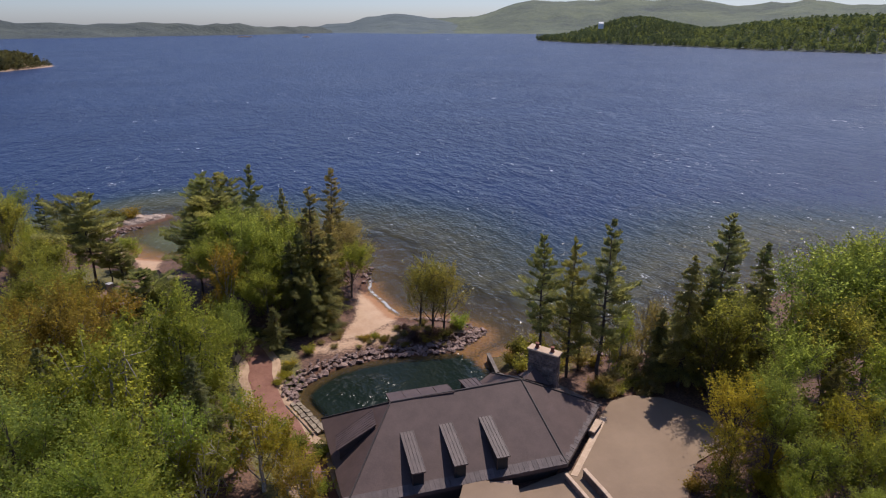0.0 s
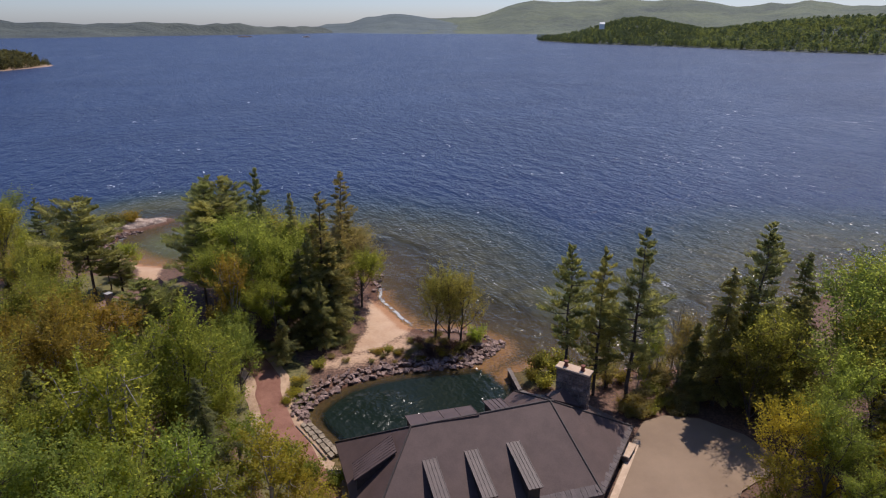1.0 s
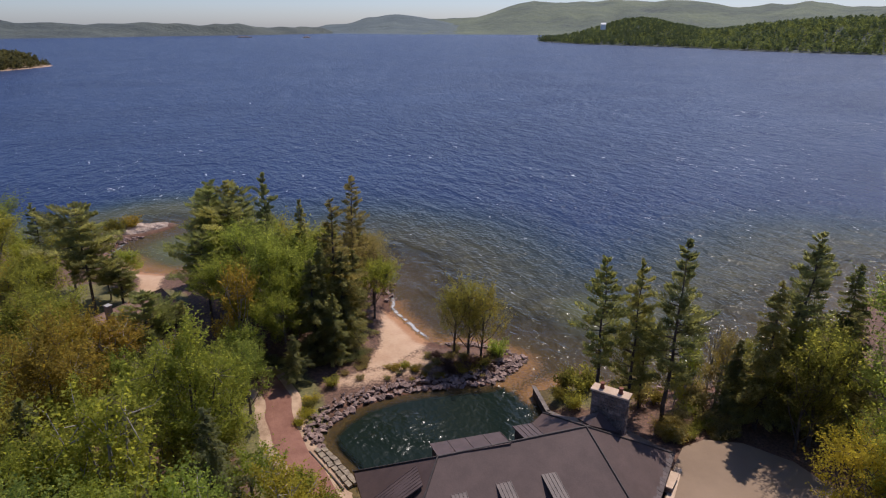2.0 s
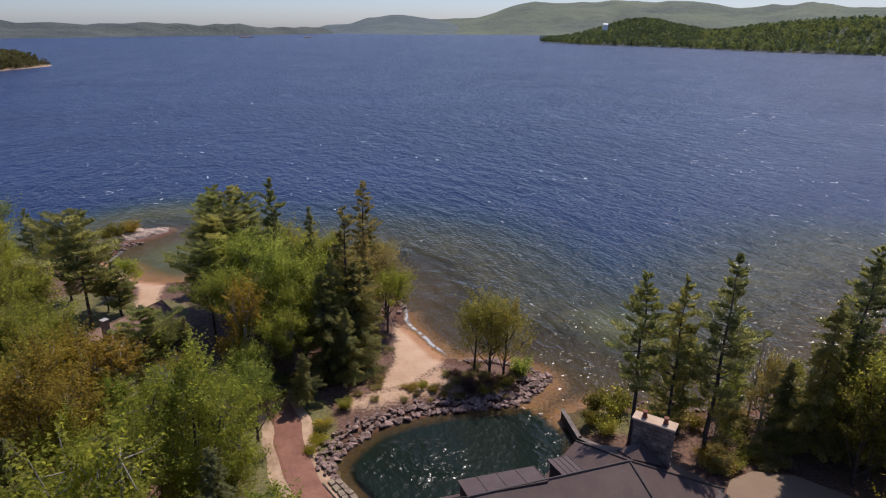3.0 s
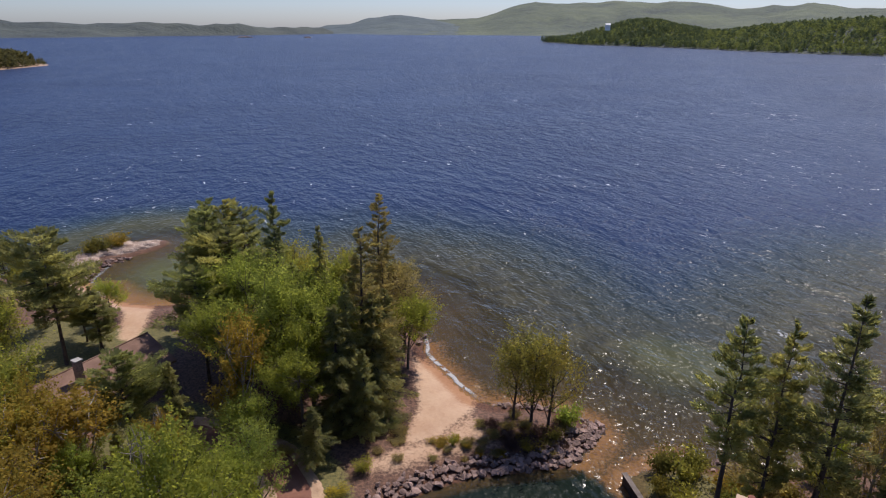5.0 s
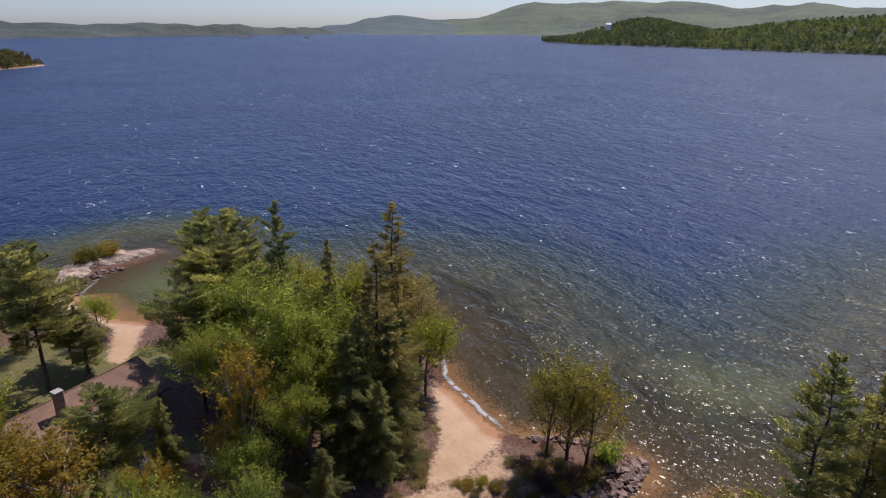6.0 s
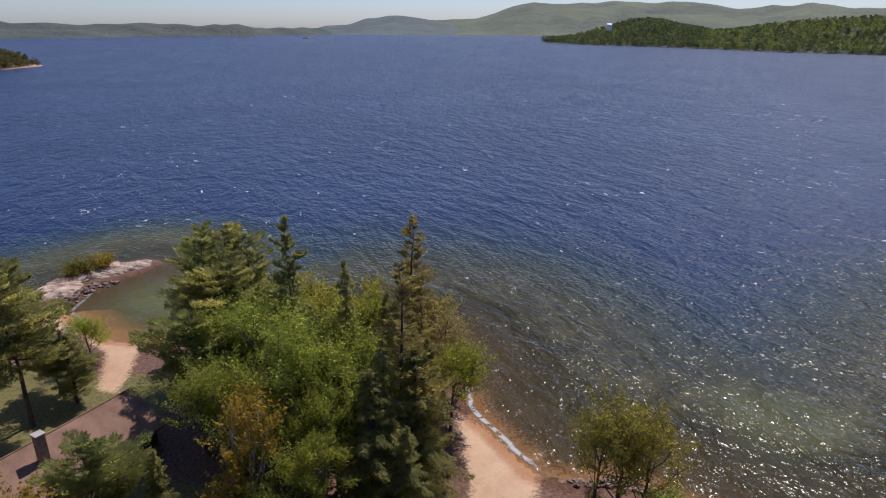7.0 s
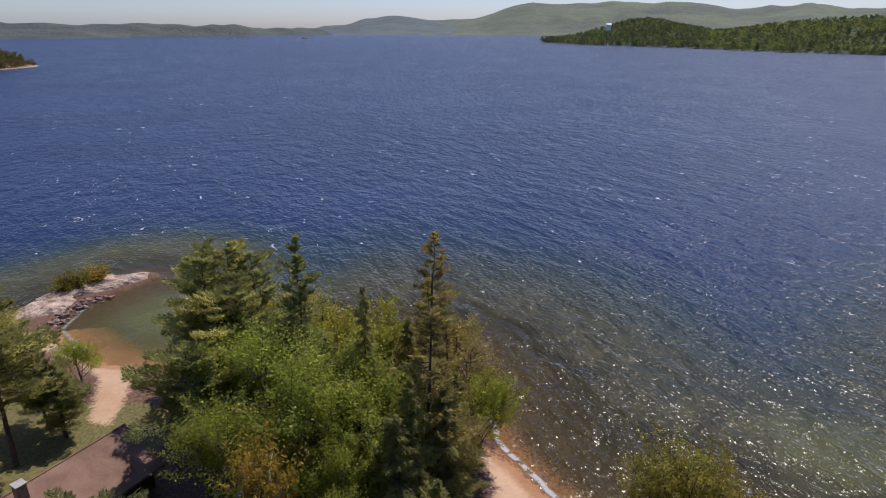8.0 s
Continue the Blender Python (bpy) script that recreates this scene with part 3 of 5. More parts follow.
def garden_wall(points, height, width, z0, label):
    w = thing("garden_wall", label, "wall", "low garden walls")
    for a, b in zip(points, points[1:]):
        d = Vector((b[0] - a[0], b[1] - a[1], 0))
        m = Matrix.Translation((a[0], a[1], z0)) @ Matrix.Rotation(math.atan2(d.y, d.x), 4, "Z")
        part("masonry", block((0, -width / 2, 0), (d.length, width / 2, height), m), w, M_STONE)
        part("coping", block((-0.05, -width / 2 - 0.06, height + 0.002), (d.length + 0.05, width / 2 + 0.06, height + 0.11), m, 0.02), w, M_CAP, "pale stone coping")
    return w


garden_wall([(9.5, 37.9), (10.7, 35.2), (12.2, 31)], 0.55, 0.16, COURT_Z - 0.1, "low stone garden wall with pale coping")
garden_wall([(10.95, 38.2), (12.1, 35.6), (13.6, 31)], 0.75, 0.2, COURT_Z - 0.1, "low stone garden wall beside the gravel court")
garden_wall([(12.5, 43.3), (13.5, 44.9)], 0.5, 0.5, COURT_Z - 0.1, "short pale stone block by the house wall")

# chimney
CH = pose(8.75, 47.25, 0, 0, 0, -31)
chimney = thing("chimney", "broad fieldstone chimney with a pale slab and two clay pots", "chimney")
part("masonry", block((-1.32, -0.42, -0.2), (1.32, 0.42, 6.95), CH), chimney, M_MORTAR)
part("slab", block((-1.48, -0.52, 6.955), (1.48, 0.52, 7.12), CH, 0.03), chimney, M_CAP, "pale stone slab")


def pot(x):
    vs, fs = tube([(x, 0, 7.12), (x, 0, 7.2), (x, 0, 7.22), (x, 0, 7.5), (x, 0, 7.53), (x, 0, 7.6)], [0.2, 0.2, 0.15, 0.14, 0.19, 0.19], 10)
    vs = [CH @ Vector(q) for q in vs]
    fs.append(tuple(range(len(vs) - 10, len(vs))))
    part("clay_pot", mesh("clay_pot", vs, fs), chimney, M_CLAY, "terracotta")


pot(-0.72)
pot(0.72)


def stone_face(width, z0, z1, place_at, seed):
    """Uneven fieldstones laid in rough courses over a flat face; each stone is a part of its own."""
    rnd = random.Random(seed)
    z = z0
    while z < z1 - 0.12:
        h = min(rnd.uniform(0.24, 0.42), z1 - z)
        x = -width / 2
        while x < width / 2 - 0.1:
            w = min(rnd.uniform(0.28, 0.62), width / 2 - x)
            d = rnd.uniform(0.03, 0.075)
            g = 0.018
            c = [(x + g, z + g), (x + w - g, z + g), (x + w - g, z + h - g), (x + g, z + h - g)]
            c = [(a + rnd.uniform(-0.02, 0.02), b + rnd.uniform(-0.02, 0.02)) for a, b in c]
            mx, mz = x + w / 2, z + h / 2
            front = [(mx + (a - mx) * 0.84, -d, mz + (b - mz) * 0.82) for a, b in c]
            vs = [(a, 0.02, b) for a, b in c] + front
            part("stone", mesh("stone", vs, [(4, 5, 6, 7)] + [(i, (i + 1) % 4, (i + 1) % 4 + 4, i + 4) for i in range(4)], [M_STONE]), chimney, at=place_at)
            x += w
        z += h


stone_face(2.64, 2.6, 6.95, CH @ Matrix.Translation((0, -0.42, 0)), 1)
stone_face(0.84, 2.6, 6.95, CH @ Matrix.Translation((1.32, 0, 0)) @ Matrix.Rotation(radians(90), 4, "Z"), 2)
stone_face(0.84, 2.6, 6.95, CH @ Matrix.Translation((-1.32, 0, 0)) @ Matrix.Rotation(radians(-90), 4, "Z"), 3)

# little saddle roof between chimney and main roof
saddle = [Vector((6.9, 45.3, 5.35)), Vector((7.9, 46.85, 5.55)), Vector((6.5, 47.7, 4.3)), Vector((9.3, 46.0, 4.3))]
v, f = slab(saddle, [(0, 1, 2), (0, 3, 1)], 0.14)
part("saddle_roof", mesh("saddle_roof", v, f), house, M_ROOF)

# flat stones at the water's edge by the house
landing = thing("stone_landing", "pale lichened flat stone slabs edging the pond beside the drive", "stone path")
rnd = random.Random(31)
LAND_A, LAND_B = Vector((-14.6, 48.5, 0)), Vector((-11.0, 44.2, 0))
run = LAND_B - LAND_A
for k in range(8):
    for row in range(2):
        c = LAND_A + run * ((k + 0.5 + 0.35 * row * (k < 7) + rnd.uniform(-0.06, 0.06)) / 8) + Vector((run.y, -run.x, 0)).normalized() * (0.05 - 0.52 * row)
        a, b = run.length / 16 - 0.015, 0.235
        pts = [(i * a + rnd.uniform(-0.07, 0.02) * i, j * b + rnd.uniform(-0.07, 0.02) * j) for i, j in ((-1, -1), (1, -1), (1, 1), (-1, 1))]
        vs = [(x, y, 0.0) for x, y in pts] + [(x, y, 0.2) for x, y in pts]
        me = mesh("slab_stone", vs, [(4, 5, 6, 7)] + [(i, (i + 1) % 4, (i + 1) % 4 + 4, i + 4) for i in range(4)], [M_LANDING])
        part("slab_stone", me, landing, at=pose(c.x, c.y, 0.20 + rnd.uniform(-0.04, 0.04), rnd.uniform(-4, 4), rnd.uniform(-4, 4), rnd.uniform(-7, 7) + math.degrees(math.atan2(run.y, run.x))))
kerb = thing("timber_kerb", "dark timber edging beam between drive and slabs", "kerb")
c0 = LAND_A + Vector((-0.50, -0.42, 0))
part("beam", block((0, -0.06, 0), (run.length, 0.06, 0.10), Matrix.Translation((c0.x, c0.y, 0.30)) @ Matrix.Rotation(math.atan2(run.y, run.x), 4, "Z"), 0.015), kerb, M_TIMBER)

# timber retaining wall at the mouth of the pond
bulkhead = thing("bulkhead", "weathered dark timber retaining wall at the pond mouth", "retaining wall")
for a, b in (((4.35, 57.5), (5.15, 53.6)), ((5.15, 53.6), (8.2, 51.2))):
    d = Vector((b[0] - a[0], b[1] - a[1], 0))
    m = Matrix.Translation((a[0], a[1], 0)) @ Matrix.Rotation(math.atan2(d.y, d.x), 4, "Z")
    for k in range(4):
        part("plank", block((0, -0.14, -0.9 + 0.42 * k), (d.length, 0.14, -0.9 + 0.42 * k + 0.40), m, 0.015), bulkhead, M_TIMBER)
    part("cap", block((-0.1, -0.2, 0.782), (d.length + 0.1, 0.2, 0.86), m, 0.015), bulkhead, M_GREYWOOD)


# ---- rocks ----
def rock_mesh(seed, squash=0.58):
    rnd = random.Random(seed)
    bm = bmesh.new()
    for _ in range(12):
        p = Vector((rnd.gauss(0, 1), rnd.gauss(0, 1), rnd.gauss(0, 1))).normalized() * rnd.uniform(0.8, 1.05)
        bm.verts.new((p.x, p.y * rnd.uniform(0.75, 1.0), p.z * squash))
    bmesh.ops.convex_hull(bm, input=bm.verts)
    loose = [x for x in bm.verts if not x.link_faces]
    bmesh.ops.delete(bm, geom=loose, context="VERTS")
    me = bpy.data.meshes.new("rock")
    bm.to_mesh(me)
    bm.free()
    me.materials.append(M_ROCK)
    return me


ROCKS = [rock_mesh(k) for k in range(9)]


def rocks_along(line, count, size, spread, parent, seed, lift=0.0):
    rnd = random.Random(seed)
    pts = [Vector((*p, 0)) for p in line]
    lens = [(b - a).length for a, b in zip(pts, pts[1:])]
    total = sum(lens)
    for k in range(count):
        s = (k + rnd.uniform(-0.4, 0.4)) / count * total
        i = 0
        while i < len(lens) - 1 and s > lens[i]:
            s -= lens[i]
            i += 1
        p = pts[i].lerp(pts[i + 1], max(0, min(1, s / lens[i])))
        d = (pts[i + 1] - pts[i]).normalized()
        off = rnd.uniform(-spread, spread)
        p = p + Vector((-d.y, d.x, 0)) * off
        r = size * rnd.uniform(0.6, 1.25)
        m = Matrix.Translation((p.x, p.y, max(zg(p.x, p.y), -0.35) + r * 0.22 + lift)) @ Euler((rnd.uniform(-0.4, 0.4), rnd.uniform(-0.4, 0.4), rnd.uniform(0, 6.3))).to_matrix().to_4x4() @ Matrix.Diagonal((r * rnd.uniform(0.85, 1.3), r, r, 1))
        part("rock", rnd.choice(ROCKS), parent, at=m)


riprap = thing("riprap_bank", "curved bank of grey-pink granite boulders edging the pond", "rock bank")
EDGE = [(3.9, 63.6), (2.2, 61.2), (0.4, 59.4), (-2.4, 58.9), (-6.4, 58.1), (-9.4, 57.0), (-12.2, 55.3), (-14.0, 52.9), (-14.9, 50.6), (-14.3, 48.6)]
rocks_along(EDGE, 132, 0.37, 0.28, riprap, 1)
rocks_along([(x - 0.1, y + 0.75) if y > 56 else (x - 0.7, y + 0.35) for x, y in EDGE], 112, 0.34, 0.32, riprap, 2, 0.16)
rocks_along([(x + 0.3, y + 1.35) if y > 56 else (x - 1.2, y + 0.7) for x, y in EDGE[2:]], 70, 0.27, 0.35, riprap, 8, 0.16)
rocks_along([(4.3, 63.9), (2.0, 65.6), (-0.5, 67.0), (-4.8, 66.9)], 42, 0.38, 0.5, riprap, 3)
rocks_along([(3.6, 63.4), (1.2, 62.2), (-0.6, 60.4)], 30, 0.42, 0.8, riprap, 4, 0.12)

shore_rocks = thing("shore_rocks", "scattered boulders along the wooded point's waterline", "rocks")
rocks_along([(-11.8, 78), (-12.4, 82), (-12.9, 86), (-15.5, 89.8), (-21, 91.8), (-28, 92)], 60, 0.5, 0.8, shore_rocks, 5)
rocks_along([(9, 60.2), (13, 59.2), (18.5, 59), (22, 59.8), (26, 61.4), (30, 64.4)], 70, 0.4, 0.7, shore_rocks, 6)
rocks_along([(-57.5, 93.5), (-58.2, 98.5), (-56.4, 102.8)], 40, 0.5, 0.9, shore_rocks, 7)


def ledge(name, x, y, a, b, c, turn, seed, label):
    """A low hump of bare ledge with cracks and shelves."""
    bm = bmesh.new()
    bmesh.ops.create_icosphere(bm, subdivisions=5, radius=1.0)
    rot = Matrix.Rotation(radians(turn), 4, "Z")
    for q in bm.verts:
        p = Vector((q.co.x * a, q.co.y * b, q.co.z * c))
        n = noise.fractal(Vector((p.x * 0.5 + seed, p.y * 0.5, p.z * 0.5)), 0.8, 2.1, 5)
        s = noise.noise(Vector((p.x * 0.35 + seed, p.y * 1.1, seed)))
        p *= 1 + 0.16 * n
        p.z += 0.35 * c * math.floor(s * 3) / 3
        q.co = rot @ p
    me = bpy.data.meshes.new(name)
    bm.to_mesh(me)
    bm.free()
    me.materials.append(M_LEDGE)
    ob = new(name, me)
    ob.location = (x, y, 0.0)
    return tagged(ob, label, "rock")


ledge("rock_ledge", -58.9, 104.0, 7.6, 1.9, 1.35, 49, 1, "long pale bare granite ledge running out into the lake")
ledge("rock_ledge", -61.4, 97.2, 4.8, 2.2, 1.25, 70, 2, "pale granite ledge at the root of the spit")
ledge("rock_ledge", -53.5, 89.0, 1.5, 0.9, 0.7, 10, 3, "single dark boulder on the cove beach")


# ---- trees ----
def leaf_quads(rng, centres, size, up=0.5, stretch=1.0):
    """Loose leaf quads at the centres, turned at random with their faces mostly to the sky."""
    n = len(centres)
    nrm = rng.normal(size=(n, 3))
    nrm[:, 2] = np.abs(nrm[:, 2]) + up
    nrm /= np.linalg.norm(nrm, axis=1)[:, None]
    t = np.cross(nrm, rng.normal(size=(n, 3)))
    t /= np.linalg.norm(t, axis=1)[:, None] + 1e-9
    b = np.cross(nrm, t)
    s = (size * rng.uniform(0.6, 1.3, n))[:, None]
    t, b = t * s * stretch, b * s
    return np.stack([centres - t, centres + t * 0.35 + b * 0.85, centres + t * 0.35 - b * 0.85], 1)


def broadleaf(seed, H, R, leaves=6500, size=0.17, low=0.28, bark=None, fol=None, open_=1.0):
    """A deciduous tree: trunk, ascending limbs, and many upswept sprays of leaves with gaps between them. Returns the meshes (trunk, crown)."""
    rnd, rng = random.Random(seed), np.random.default_rng(seed)
    lean = Vector((rnd.uniform(-0.06, 0.06), rnd.uniform(-0.06, 0.06), 0))
    stem = [Vector((0, 0, -0.3)) + Vector((0, 0, H * 0.93 * k / 7)) + lean * (H * k / 7) + Vector((rnd.uniform(-.12, .12), rnd.uniform(-.12, .12), 0)) * (k > 0) for k in range(8)]
    r0 = 0.012 * H + 0.03
    parts = [(stem, [r0 * (1.25 - 0.155 * k) for k in range(8)])]
    # a few leading limbs, each the middle of a sub-crown of its own
    heads = []
    for k in range(rnd.randint(7, 9)):
        a = k * 2.399 + rnd.uniform(-0.4, 0.4)
        h = low + (0.90 - low) * rnd.uniform(0.22, 1.0)
        w = math.sin(math.pi * min(1, max(0, (h - low * 0.6) / (1.10 - low * 0.6))) ** 0.9) ** 0.6
        c = Vector((math.cos(a), math.sin(a), 0)) * R * w * rnd.uniform(0.45, 0.72) + Vector((0, 0, H * h)) + lean * H * h
        heads.append((c, R * rnd.uniform(0.34, 0.50), H * rnd.uniform(0.12, 0.18)))
    heads.append((stem[-1] - Vector((0, 0, H * 0.09)), R * 0.38, H * 0.15))
    sprays = []
    for c, rad, tall in heads:
        j = max(1, min(5, int(c.z / H * 7 - rnd.uniform(0.9, 2.2))))
        s = stem[j]
        knee = s.lerp(c, 0.55) + (Vector((c.x, c.y, 0)) - Vector((s.x, s.y, 0))) * 0.16
        parts.append(([s, knee, c], [r0 * 0.5 * (1 - j / 9), r0 * 0.3, 0.025]))
        for i in range(max(6, int(17 * open_))):
            d = Vector((rnd.gauss(0, 1), rnd.gauss(0, 1), rnd.gauss(0.25, 1))).normalized()
            q = c + Vector((d.x * rad, d.y * rad, d.z * tall)) * rnd.uniform(0.55, 1.12)
            out = Vector((q.x, q.y, 0)) * (0.55 / max(0.6, R))
            way = (Vector((d.x * 0.45, d.y * 0.45, 0.85)) + out + Vector((rnd.uniform(-.25, .25), rnd.uniform(-.25, .25), 0))).normalized()
            sprays.append((q, R * rnd.uniform(0.085, 0.145), way, rnd.uniform(2.0, 3.6)))
            if rnd.random() < 0.6:
                parts.append(([c.lerp(q, 0.1), q, q + way * R * 0.22], [0.024, 0.016, 0.006]))
    v, f = tubes(parts, 5)
    trunk = mesh("trunk", v, f, [bark or M_BARK])
    per = leaves // len(sprays)
    cs = []
    for c, r, way, stretch in sprays:
        d = rng.normal(size=(per, 3)) * r * 0.62
        w = np.array(way)
        along = d @ w
        d += np.outer(along * (stretch - 1), w)
        taper = np.clip(along * stretch / (r * 2.2), -1, 1)
        d -= (d - np.outer(d @ w, w)) * (0.45 * np.clip(taper, 0, 1))[:, None]
        cs.append(d + np.array(c))
    crown = soup("crown", leaf_quads(rng, np.concatenate(cs), size, 0.35), fol or F_SPRING)
    return trunk, crown


def conifer(seed, H, R, kind="spruce", fol=None, low=0.12, dense=1.0, dome=False):
    """A conifer: straight tapered trunk, uneven whorls of branches, and fine needle sprays along each. Returns (trunk, crown)."""
    rnd, rng = random.Random(seed), np.random.default_rng(seed)
    spruce = kind == "spruce"
    bow = [Vector((rnd.uniform(-0.14, 0.14), rnd.uniform(-0.14, 0.14), 0)) for _ in range(9)]
    stem = [Vector((0, 0, -0.3 + (H + 0.3) * k / 8)) + bow[k] * (k > 0) for k in range(9)]
    r0 = 0.011 * H + 0.04
    parts = [(stem, [r0 * (1.15 - 0.138 * k) for k in range(9)])]
    step = 0.34 if spruce else 0.42
    quads = []
    # dead, needle-less stubs under the crown
    for k in range(10):
        z, a = H * low * rnd.uniform(0.35, 1.1), rnd.uniform(0, 6.283)
        s = stem[0].lerp(stem[8], (z + 0.3) / (H + 0.3))
        parts.append(([s, s + Vector((math.cos(a), math.sin(a), -0.1)) * rnd.uniform(0.4, 1.3)], [0.02, 0.006]))
    z = H * low
    while z < H - 0.1:
        u = (z / H - low) / (1 - low)
        if spruce:
            reach = R * (1 - u) ** 0.72 * (0.7 + 0.3 * min(1, u * 5)) * rnd.uniform(0.85, 1.12) + 0.10
        elif dome:
            reach = (R * math.sin(math.pi * min(1, 0.25 + u * 0.72)) ** 0.7 + 0.2) * rnd.uniform(0.7, 1.15)
        else:
            reach = (R * (1 - u) ** 0.75 * (0.6 + 0.4 * min(1, u * 3.5)) + 0.16) * rnd.uniform(0.75, 1.15)
        whorl = z
        for k in range(rnd.randint(4, 5)):
            z = min(H - 0.08, whorl + rnd.uniform(-0.25, 0.25))
            if rnd.random() > 0.94 * dense ** 0.5:
                continue
            a = rnd.uniform(0, 6.283)
            L = reach * (rnd.uniform(0.6, 1.18) if spruce else rnd.uniform(0.5, 1.18)) * (1 + 0.20 * math.sin(a * 2 + seed + z * 0.8))
            rise = rnd.uniform(-0.30, 0.06) if spruce else rnd.uniform(-0.05, 0.38)
            rise += 0.7 * max(0, u - 0.75)
            d = Vector((math.cos(a), math.sin(a), rise))
            i = min(7, max(0, int((z + 0.3) / (H + 0.3) * 8)))
            s = stem[i].lerp(stem[i + 1], ((z + 0.3) / (H + 0.3) * 8) - i)
            tip = s + d * L + Vector((0, 0, 0.08 * L))
            parts.append(([s, s + d * L * 0.5 - Vector((0, 0, 0.03 * L)), tip], [0.016 + 0.011 * L, 0.010 + 0.006 * L, 0.005]))
            m = int((10 + 78 * L) * dense * (1.0 if spruce else 1.15))
            t = rng.uniform(0.12 if spruce else 0.22, 1.03, m) ** (0.9 if spruce else 0.75)
            base = np.array(s)[None] + np.outer(t, np.array(tip - s))
            side = np.array([-d.y, d.x, 0])
            spread = (0.32 * L * (1.12 - t) + 0.05) if spruce else (0.27 * L + 0.06) * np.sin(np.pi * np.clip(t, 0.12, 0.9)) ** 0.6
            off = rng.uniform(-1, 1, m)
            base = base + side[None] * (off * spread)[:, None]
            base[:, 2] += rng.normal(0, 0.05 + 0.02 * L, m) - (0.16 if spruce else -0.05) * np.abs(off) * (L ** 0.5)
            dirs = np.array(d)[None] * 0.9 + side[None] * (np.sign(off) * rng.uniform(0.3, 1.0, m))[:, None] + rng.normal(0, 0.30, (m, 3))
            dirs[:, 2] += -0.08 if spruce else 0.40
            dirs /= np.linalg.norm(dirs, axis=1)[:, None]
            w = np.cross(dirs, rng.normal(size=(m, 3)) * 0.6 + np.array([0, 0, 1.0]))
            w /= np.linalg.norm(w, axis=1)[:, None]
            ln = rng.uniform(0.12, 0.27, m)[:, None]
            wd = ln * 0.24
            quads.append(np.stack([base - dirs * ln * 0.35 + w * wd, base + dirs * ln, base - dirs * ln * 0.35 - w * wd], 1))
        z = whorl + step * rnd.uniform(0.75, 1.3)
    v, f = tubes(parts, 5)
    trunk = mesh("trunk", v, f, [M_PINEBARK])
    return trunk, soup("crown", np.concatenate(quads), fol or F_SPRUCE)


def tree_object(name, meshes, label, category="tree"):
    ob = thing(name, label, category)
    for nm, me in zip(("trunk", "crown"), meshes):
        part(nm, me, ob)
    return ob


def place(model, x, y, scale, turn, label="", fol=None, zscale=1.0):
    """Stands a copy of a tree on the ground at (x, y)."""
    ob = copy_thing(model, pose(x, y, max(zg(x, y), -0.1), 0, 0, turn))
    ob.scale = (scale, scale, scale * zscale)
    if label:
        tagged(ob, label)
    if fol is not None:
        for ch in ob.children:
            if ch.name.startswith("crown"):
                ch.material_slots[0].link = "OBJECT"
                ch.material_slots[0].material = fol
    return ob


BROAD = [tree_object("broadleaf_tree", broadleaf(20 + k, 12.0, 3.3 + 0.35 * (k % 3), 11500, 0.106), "broadleaf tree in fresh spring green leaf") for k in range(5)]
FINE = [tree_object("broadleaf_tree", broadleaf(40 + k, 12.0, 3.4, 19000, 0.088), "broadleaf tree in fresh spring green leaf") for k in range(2)]
DELICATE = [tree_object("broadleaf_tree", broadleaf(50 + k, 12.0, 3.6, 24000, 0.076), "broadleaf tree in fresh spring green leaf") for k in range(2)]
THIN = [tree_object("broadleaf_tree", broadleaf(60 + k, 9.0, 2.2, 5600, 0.090, 0.25, M_BIRCHBARK, F_OLIVE, 0.7), "slender half-leafed birch with pale bark") for k in range(2)]
SPRUCE = [tree_object("spruce_tree", conifer(80 + k, 16.0, 3.1 + 0.5 * k, "spruce", None, 0.08, 0.95), "tall dark spruce with layered branches") for k in range(3)]
SCRAGGY = [tree_object("spruce_tree", conifer(90 + k, 16.0, 3.1, "pine", F_BROWN, 0.12, 0.75), "thin brownish spruce with sparse needles") for k in range(2)]
PINE = [tree_object("pine_tree", conifer(100 + k, 15.0, 3.0 + 0.3 * k, "pine", F_PINE, 0.36 - 0.1 * k, 1.0), "tall white pine with open whorled branches") for k in range(3)]
DOME = [tree_object("pine_tree", conifer(110 + k, 14.0, 4.3, "pine", F_PINE, 0.40, 1.5, True), "broad round-crowned white pine") for k in range(2)]
ROUND = [tree_object("pine_tree", conifer(120 + k, 15.0, 2.7 + 0.3 * k, "pine", F_PINE, 0.34, 0.95, True), "old white pine with a rounded open crown") for k in range(2)]
OAK = [tree_object("oak_tree", broadleaf(72 + k, 9.0, 3.0, 6500, 0.088, 0.30, M_PINEBARK, F_OAK, 0.6), "small dark-trunked oak in thin olive leaf") for k in range(2)]
SNAG = [thing("dead_tree", "bare pale dead tree leaning among the woods", "tree") for k in range(2)]
for k in range(2):
    me, crown = broadleaf(75 + k, 9.0, 1.3, 300, 0.05, 0.45, M_BIRCHBARK, F_OLIVE, 0.28)
    part("trunk", me, SNAG[k])
    bpy.data.meshes.remove(crown)
MODELS = ROUND + DELICATE + DOME + OAK + SNAG + BROAD + FINE + THIN + SPRUCE + SCRAGGY + PINE
HEIGHT = {id(m): h for ms, h in ((BROAD, 12.0), (DELICATE, 12.0), (FINE, 12.0), (THIN, 9.0), (OAK, 9.0), (DOME, 14.0), (ROUND, 15.0), (SNAG, 9.0), (SPRUCE, 16.0), (SCRAGGY, 16.0), (PINE, 15.0)) for m in ms}


